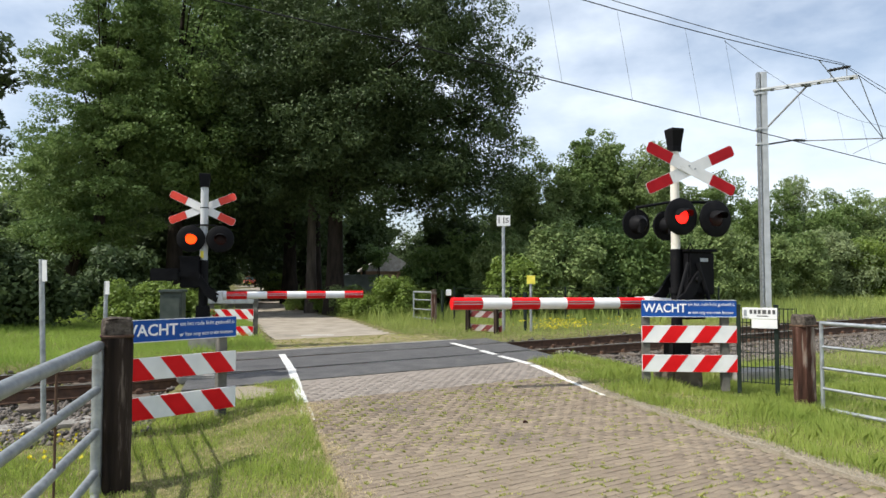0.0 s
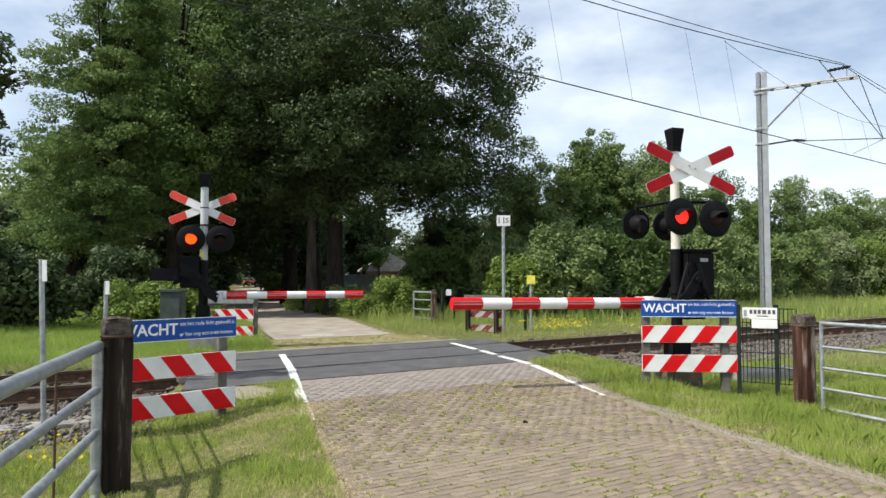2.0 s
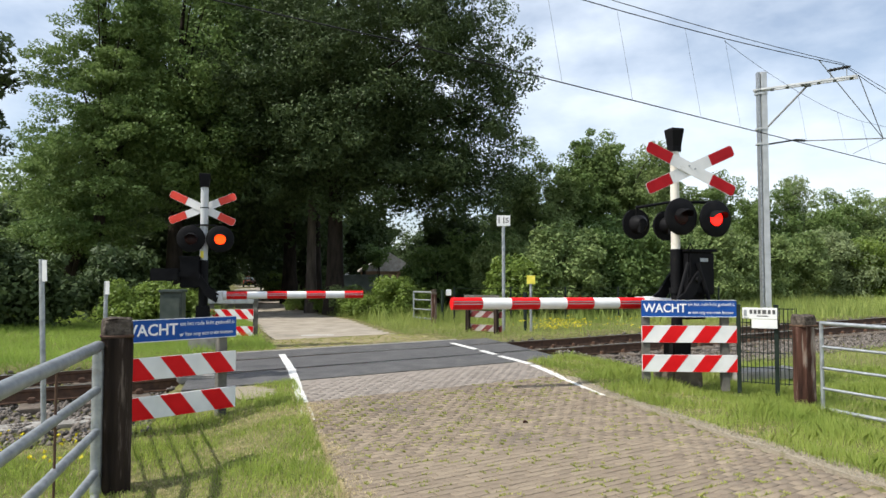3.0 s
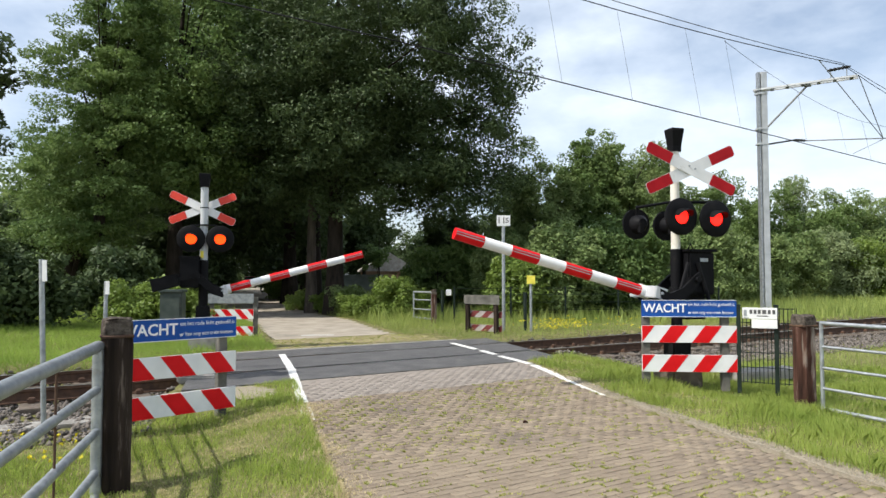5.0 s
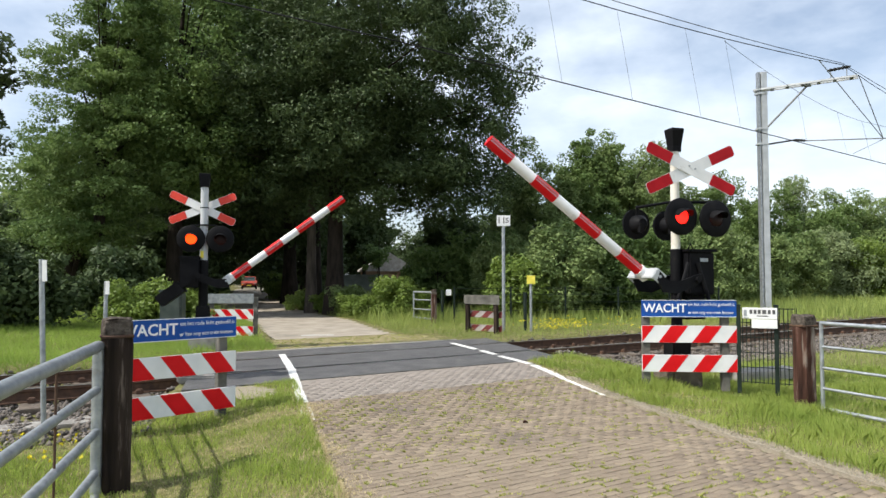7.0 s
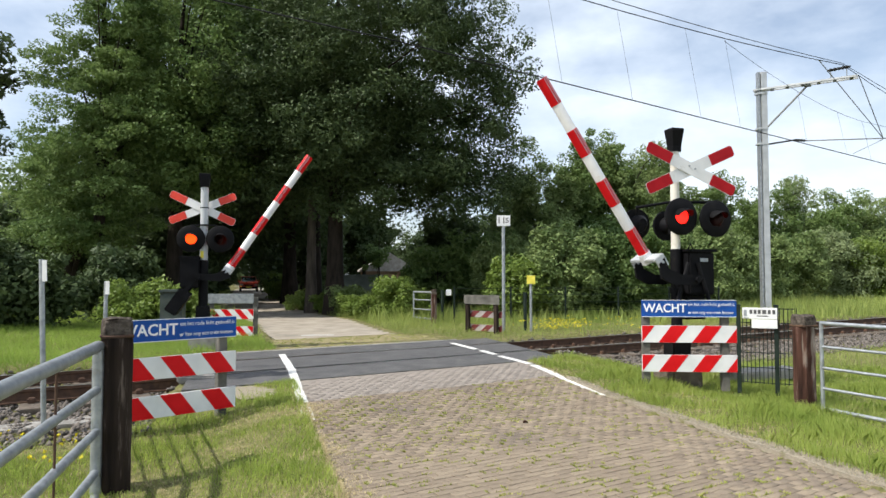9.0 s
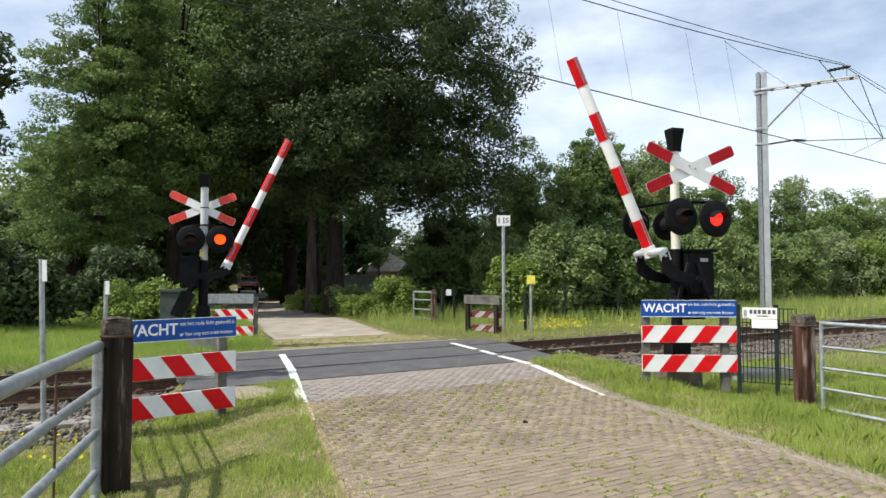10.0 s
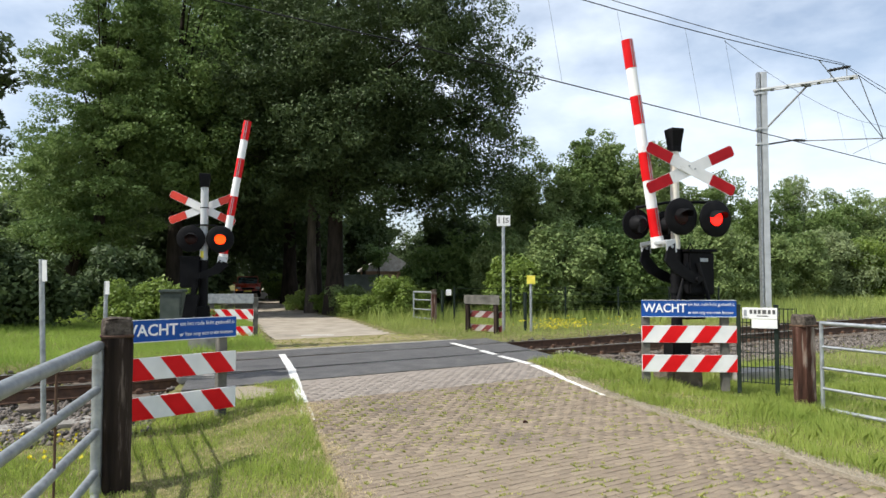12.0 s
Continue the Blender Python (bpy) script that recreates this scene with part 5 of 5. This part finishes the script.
def build_trees():
    T = tree
    g = "large trees along the lane"
    T("oak_tree", -4.2, 25.2, 15.5, 0.37, [(-2.6, 25, 10.4, 5.2, 5, 4.8), (-2.0, 25.4, 9.6, 3.8, 3.6, 4.2), (0.4, 24.5, 7.6, 3.0, 3.2, 3.4), (-4.8, 24.5, 8.2, 4.5, 4, 4), (1.5, 24.8, 5.4, 1.6, 1.8, 1.6), (-1.2, 24.3, 5.7, 2.6, 2.2, 1.7), (-2.4, 24.2, 5.0, 2.4, 2.0, 1.5), (0.3, 24.4, 4.8, 2.2, 2.0, 1.3), (-3.5, 24.4, 4.9, 1.7, 1.6, 1.3)], 1500, 100, 0.13, 0.58, M_OAK, M_BARK, 1, "tall dark green oak with hanging boughs", group=g, limbs=16)
    T("oak_tree", -5.35, 26.4, 15, 0.22, [(-5.9, 26.6, 9.6, 3.3, 3.4, 5), (-6, 24.6, 7, 3.0, 2.6, 2.6)], 520, 105, 0.13, 0.6, M_OAK, M_BARK_PALE, 2, "tall oak with a pale split trunk", group=g, limbs=12)
    T("oak_tree", -6.1, 30.4, 18, 0.38, [(-7, 30, 9.5, 4.6, 4, 5.5)], 300, 100, 0.19, 0.8, M_OAK, M_BARK, 3, "dark oak behind the first lane tree", group=g)
    T("oak_tree", -8.3, 35.3, 18, 0.4, [(-9, 35, 10, 5, 4, 6.5)], 220, 60, 0.34, 1.0, M_OAK, M_BARK, 4, "dark oak deeper along the shaded lane", group=g)
    T("oak_tree", -9.7, 41.2, 18, 0.4, [(-12, 41, 9.5, 6, 4, 6.5)], 220, 60, 0.36, 1.1, M_OAK, M_BARK, 5, "dark oak far along the lane", group=g)
    T("oak_tree", -10.6, 25.5, 15, 0.35, [(-9.4, 24.6, 9.8, 3.4, 3.4, 5), (-9.3, 23.8, 6.6, 2.6, 2.2, 2.4)], 640, 105, 0.13, 0.6, M_ALDER, M_BARK, 6, "broad tree with dark dense foliage", group=g, limbs=12)
    T("alder_tree", -12.2, 23.0, 15, 0.24, [(-11.9, 23, 11.0, 1.7, 2.0, 4.5), (-12.2, 22.8, 8.6, 2.4, 2.2, 1.6), (-12.4, 22.8, 6.6, 2.6, 2.3, 1.3), (-12.5, 22.7, 4.8, 2.8, 2.3, 1.2), (-12.6, 22.8, 3.2, 2.4, 2.0, 1.0), (-10.6, 22.8, 6.5, 1.6, 2.0, 3.0)], 700, 105, 0.11, 0.45, M_ALDER, M_BARK, 7, "slender alder with lighter open foliage in layers", group=g, limbs=40, shell=0.2, flat=0.5)
    T("alder_tree", -14.6, 25.5, 8, 0.22, [(-14.6, 25.5, 4.6, 2.0, 2.2, 2.6)], 260, 100, 0.115, 0.45, M_ALDER, M_BARK, 8, "smaller alder at the edge of the wood", group=g, limbs=20, shell=0.3)
    T("alder_tree", -12.8, 31, 20, 0.3, [(-12.5, 31, 9, 3.6, 4, 7)], 300, 80, 0.24, 0.95, M_OAK, M_BARK, 9, "dark tree deep in the wood", group=g)
    T("oak_tree", -15.6, 40, 18, 0.4, [(-15, 40, 8, 4.6, 4, 6)], 200, 60, 0.4, 1.3, M_OAK, M_BARK, 18, "dark tree behind the wood's edge", group=g)
    # the dark oak leaf colour makes this alder's bough a silhouette against the sky
    T("alder_tree", -7.6, 8.4, 9, 0.14, [(-5.86, 8.3, 4.15, 0.3, 0.4, 0.42), (-5.92, 8.3, 3.25, 0.24, 0.3, 0.3)], 26, 70, 0.08, 0.16, M_OAK, M_BARK, 31, "near alder with a bough over the verge", limbs=10, group=g)
    # first and third are added on the sunny side to shade lane and car
    for i, (x, y) in enumerate([(-20.5, 44.5), (-19, 50), (-24.5, 56), (-11.5, 53), (-24, 66), (-16.5, 68), (-31, 86), (-22.5, 88), (-42, 112), (-30, 112)]):
        T("lane_tree", x, y, 16, 0.35, [(x + (1.5 if i % 2 == 0 else -1.5), y, 8.5, 5.5, 4, 5.5)], 150, 55, 0.5, 1.4, M_OAK, M_BARK, 170 + i, "tall dark tree beside the shaded lane", group=g)
    # understory and hedges
    s = "shrubs round the crossing"
    def shrub(x, y, w, d, h, leaf, seed, label, clumps=70, per=60, size=0.13, cr=0.4, name="shrub"):
        lobes = [(x, y, h * 0.5, w, d, h * 0.5)]
        if h > 3:
            rnd = random.Random(seed)
            lobes = [(x, y, h * 0.42, w, d, h * 0.45)]
            lobes += [(x + w * rnd.uniform(-0.7, 0.7), y + d * rnd.uniform(-0.5, 0.4), h * rnd.uniform(0.6, 0.85), w * 0.4, d * 0.45, h * rnd.uniform(0.16, 0.3)) for _ in range(4)]
        T(name, x, y, h * 0.9, 0.05, lobes, clumps, per, size, cr, leaf, M_BARK, seed, label, "shrub", 6, s, shell=0.3)
    shrub(-6.9, 15.7, 1.3, 0.8, 1.3, M_LIME, 40, "bright green hedge shrub behind the cabinet", 110, 90, 0.1, 0.28)
    shrub(-10.7, 16.8, 1.3, 0.9, 2.3, M_OAK, 41, "dark undergrowth below the alders", 110, 70, 0.16)
    shrub(-11.9, 15.9, 1.4, 0.9, 2.6, M_OAK, 42, "dark undergrowth beside the meadow", 120, 70, 0.18)
    shrub(-9.6, 19.3, 1.4, 1.0, 2.3, M_OAK, 43, "dark shrub under the lane trees", 100, 70, 0.18)
    shrub(-21, 25, 3.4, 2, 4, M_OAK, 44, "dark thicket at the meadow edge", 120, 70, 0.2)
    shrub(-1.5, 22.4, 1.0, 0.8, 1.35, M_LIME, 45, "fresh green bush beside the lane", 110, 110, 0.1, 0.3)
    shrub(-3.6, 24.9, 0.8, 0.7, 1.0, M_BUSH, 46, "low green bush at the oak's foot", 60, 80, 0.12, 0.3)
    shrub(-2.75, 22.7, 0.6, 0.5, 0.8, M_LIME, 50, "low bright weeds along the lane", 60, 80, 0.09, 0.2)
    shrub(-3.5, 23.9, 0.5, 0.4, 0.75, M_LIME, 51, "low bright weeds at the oak's foot", 40, 80, 0.09, 0.18)
    shrub(-0.2, 26.5, 1.6, 1.2, 3.0, M_ALDER, 47, "dark bush in the oak's shade", 90, 70, 0.18)
    shrub(1.5, 26.6, 1.8, 1.4, 3.4, M_ALDER, 48, "dark green bush by the field", 100, 70, 0.17)
    shrub(2.2, 25.0, 1.2, 1.0, 3.2, M_BUSH, 49, "mid green bush in the hedge", 80, 80, 0.14, 0.35)
    shrub(-10.7, 42.5, 0.9, 1.6, 1.7, M_LIME, 52, "bright green garden hedge beside the lane", 80, 70, 0.16, 0.35)
    for i, (x, y) in enumerate([(-18.0, 46.5), (-20.6, 54), (-23.6, 64), (-27.5, 76), (-31.5, 88), (-36, 100), (-48, 124), (-43, 126), (-38.5, 127), (-34, 125), (-29.5, 112), (-12.6, 56)]):
        shrub(x, y, 2.0 + y / 45, 1.4, 2.9, M_OAK, 190 + i, "low dark hedge along the shaded lane", 70, 60, 0.3, 0.6, name="lane_hedge")
    T("field_tree", -4.4, 45, 5, 0.07, [(-4.6, 45, 2.6, 1.0, 0.8, 1.3)], 34, 60, 0.17, 0.4, M_ALDER, M_BARK, 61, "slender young tree before the farmhouse", group="distant trees", shell=0.1)
    shrub(-6.3, 29.0, 0.6, 1.6, 0.8, M_LIME, 53, "low weeds along the shaded lane", 50, 70, 0.11, 0.22)
    shrub(-4.9, 26.6, 0.5, 0.9, 0.8, M_LIME, 54, "low weeds between the lane trees", 50, 70, 0.1, 0.22)
    for i, (x, y, w, h) in enumerate([(-17, 27, 3, 5), (-12.6, 30.5, 1.7, 3.5), (-15.5, 35, 2.2, 6), (-21, 30, 4, 5), (-22, 42, 3, 7), (-28, 60, 6, 9), (-22.5, 57, 3.5, 9), (-18.0, 44, 1.8, 6), (-19.5, 49, 2.0, 8), (-26, 66, 3, 9), (-32, 84, 4, 10), (-26.5, 92, 3, 8), (-11.0, 56, 2.2, 8), (-8.8, 47, 1.0, 5), (-15, 66, 3, 8), (-7.3, 38.5, 1.0, 5), (0.8, 31, 2.0, 4.2), (-39, 122, 7, 12), (-30, 118, 5, 10)]):
        shrub(x, y, w, 2, h, M_OAK, 140 + i, "dark woodland undergrowth along the shaded lane", 130, 70, 0.26, 0.8, name="thicket")
    rows = [(4.2, 29, 2.4, 7.2), (6.6, 30, 2.2, 8.2), (8.8, 30.5, 2.2, 7.8), (11, 32, 2.3, 7.4), (13.4, 34, 2.2, 6.4), (4.0, 23.0, 1.5, 3.1), (6.6, 23.9, 1.8, 3.5), (9.8, 26.4, 2.0, 3.6), (2.6, 22.6, 0.9, 2.1), (12.8, 30, 2, 3.6), (15.2, 33, 2, 3.4)]
    for i, (x, y, w, h) in enumerate(rows):
        shrub(x, y, w, 1.5, h, (M_BUSH, M_ALDER, M_BUSH, M_LIME)[(0, 1, 0, 3, 0)[i % 5] if h < 5 else (0, 1, 2)[i % 3]], 60 + i, "leafy green hedge bush, tall and uneven", 330, 72, 0.15, 0.42, name="hedge_bush")
    rows = [(20.2, 40, 2.6, 6.6), (23.8, 41, 2.6, 7.0), (27, 43, 3, 7.6), (31, 44, 3, 7), (19, 36, 2.0, 3.8), (23, 37.5, 2.4, 3.9), (25.8, 37.6, 2.2, 3.6), (30, 40, 2.6, 4.4)]
    for i, (x, y, w, h) in enumerate(rows):
        shrub(x, y, w, 1.8, h, (M_ALDER, M_ALDER, M_BUSH, M_OAK, M_BUSH, M_BIRCH, M_LIME, M_ALDER)[i], 80 + i, "leafy bush beyond the meadow", 140, 100, 0.165, 0.6, name="field_bush")
    T("field_tree", -6.8, 56, 8, 0.2, [(-6.8, 56, 5.4, 2.2, 2, 2.3)], 140, 70, 0.3, 0.8, M_OAK, M_BARK, 131, "dark green tree behind the shed", group="distant trees", shell=0.25)
    T("birch_tree", 22.6, 41.5, 9, 0.12, [(22.4, 41.5, 5.8, 1.25, 1.1, 2.7)], 75, 60, 0.16, 0.5, M_BIRCH, M_BARK_PALE, 95, "pale green birch above the bushes", limbs=14, droop=0.8, shell=0.1)
    for i, (x, y, w, h) in enumerate([(-1, 72, 5, 7), (6, 70, 6, 8), (-9, 74, 5, 6), (48, 75, 9, 9), (60, 80, 9, 10), (36, 78, 8, 8), (-40, 60, 8, 8.5), (-30, 45, 6, 8)]):
        T("field_tree", x, y, h * 1.0, 0.2, [(x, y, h * 0.55, w, 3, h * 0.5)], 150, 55, 0.42, 1.2, M_OAK if i < 3 else M_BUSH, M_BARK, 110 + i, "distant green tree beyond the field", group="distant trees", shell=0.3)


def build_house():
    ob = thing("farm_shed", pose(-5.9, 48, 0, 0, 0, 8), "low grey shed behind the lane trees", "shed")
    part("wall", slab((0, 0, 0.7), (2.8, 3, 1.5)), M_SHED, ob)
    part("roof", slab((0, 0, 1.5), (3.1, 3.4, 0.14), bevel=0.02), M_SHED, ob)
    house = thing("farmhouse", pose(-5.4, 62, 0, 0, 0, 10), "farmhouse with pale tiled roof behind the trees", "house")
    part("wall", slab((0, 0, 1.0), (4.6, 6, 2.0)), M_WALL, house)
    bm = bmesh.new()
    prism(bm, [(-2.6, 1.9), (2.6, 1.9), (2.6, 2.05), (0, 3.6), (-2.6, 2.05)], -3.3, 3.3)
    part("roof", bm, M_ROOF, house)
    part("flue", rod((-0.6, 0, 3.0), (-0.6, 0, 4.8), 0.12), M_GALV, house)


def car():
    """A small hatchback; its front looks to -y."""
    ob = thing("car", pose(-30.5, 101.0, -0.04, 0, 0, 16.8), "orange-red hatchback coming along the shaded lane", "car")
    face = Matrix.Rotation(radians(-90), 4, "Z")

    def shell(name, outline, half, material, label="", parent=ob, bevel=0.05):
        bm = bmesh.new()
        prism(bm, outline, -half, half)
        bmesh.ops.bevel(bm, geom=list(bm.edges), offset=bevel, segments=2, affect="EDGES")
        bm.transform(face)
        return part(name, bm, material, parent, label, smooth=True)
    body = shell("body", [(-1.95, 0.28), (-2.0, 0.85), (-1.9, 0.98), (0.85, 0.98), (1.75, 0.86), (1.98, 0.66), (2.0, 0.28)], 0.87, M_CAR, "orange-red painted body")
    shell("cabin_glass", [(-1.8, 0.95), (-1.5, 1.4), (0.15, 1.43), (0.95, 0.95)], 0.72, M_GLASS, "dark windows", bevel=0.03)
    shell("roof", [(-1.5, 1.39), (-1.42, 1.47), (0.05, 1.49), (0.16, 1.42)], 0.7, M_CAR, bevel=0.02)
    for xx in (-0.66, 0.66):
        part("headlight", slab((xx, -1.93, 0.68), (0.3, 0.16, 0.15), bevel=0.03), M_GALV, body, "clear headlight")
        part("indicator", slab((xx * 1.12, -1.97, 0.53), (0.16, 0.1, 0.09), bevel=0.02), M_AMBER if xx < 0 else M_GLASS, body)
        part("mirror", slab((xx * 1.42, -0.65, 1.0), (0.18, 0.12, 0.13), bevel=0.03), M_CAR, body)
        part("pillar", rod((xx * 1.06, -0.93, 0.96), (xx * 1.04, -0.16, 1.42), 0.03, None, 8), M_CAR, ob)
    part("grille", slab((0, -1.99, 0.62), (0.8, 0.04, 0.14), bevel=0.01), M_BLACK, body)
    part("bumper", slab((0, -1.97, 0.38), (1.66, 0.14, 0.18), bevel=0.04), M_BLACK, body)
    part("number_plate", slab((0, -2.05, 0.45), (0.52, 0.015, 0.11)), M_YELLOW, body, "plain yellow plate")
    for xx in (-0.78, 0.78):
        for yy in (-1.25, 1.25):
            wheel = part("wheel", rod((xx - 0.1, yy, 0.3), (xx + 0.1, yy, 0.3), 0.3, None, 20), M_TYRE, ob)
            part("rim", rod((xx - 0.105, yy, 0.3), (xx + 0.105, yy, 0.3), 0.19, None, 14), M_GALV, wheel)
    return ob


CAR = car()
build_ground()
brick_road = build_roads()
build_edge()
build_bare_patch()
build_lines()
build_track()
BOOM_NEAR = near_signal()
BOOM_FAR = far_signal()
build_roadside()
build_catenary()
build_house()
build_trees()
build_grass()
lay_bricks(brick_road)


# ---- what moves: the two booms rise, the lamps flash in turn ----
def motions():
    lift = [(0.0, 0.0), (3.4, 0.0), (3.8, 1.6), (4.3, 6.9), (4.8, 12.6), (5.0, 14.9), (5.5, 20.5), (6.0, 26.2), (6.5, 31.6), (7.0, 36.8), (7.2, 38.8),
            (8.0, 46.8), (8.8, 54.3), (9.0, 56.2), (9.5, 60.8), (10.0, 65.4), (10.5, 70.1), (11.0, 74.8), (11.5, 78.9), (11.8, 80.7), (12.0, 81.0)]
    for bar, sgn, rest in ((BOOM_NEAR, 1, 0.5), (BOOM_FAR, -1, 0.0)):
        at = bar.location.copy()
        walk(bar, [(t, pose(*at, 0, sgn * (a + rest * (1 - a / 81)), 0)) for t, a in lift])
    # the car comes slowly along the lane
    walk(CAR, [(t, pose(-14.1 - 0.295 * (y - 47.0), y, -0.04, 0, 0, 16.8)) for t, y in ((0.0, 101.0), (3.0, 94.0), (6.5, 80.0), (9.0, 65.0), (11.0, 52.5), (12.0, 47.5))])
    # the two lights of a signal take turns; for a moment both glow
    first_on = {k: 0.46 + 0.648 * k for k in range(19)}
    first_on.update({0: 0.39, 4: 3.1, 10: 6.88, 14: 9.62, 17: 11.6})
    second_on = {k: 0.14 + 0.648 * k for k in range(19)}
    second_on.update({2: 1.38, 9: 5.88, 16: 10.6})
    changes = sorted([(t, "A") for t in first_on.values() if t < 11.85] + [(t, "B") for t in second_on.values() if t < 11.85])
    for key, lens in SPIN.items():
        at = lens.location.copy()
        rows = [(0.0, 0.0 if key.startswith("A") else 180.0)]
        for t, who in changes:
            f = frame(t) - 1
            if key.startswith(who):
                rows += [((f - 3 + j) / FPS, 180.0 - 60.0 * j) for j in range(4)]
            else:
                rows += [((f + 1 + j) / FPS, 60.0 * j) for j in range(4)]
        rows.append((12.0, rows[-1][1]))
        walk(lens, [(t, pose(*at, 0, 0, a)) for t, a in rows])


motions()
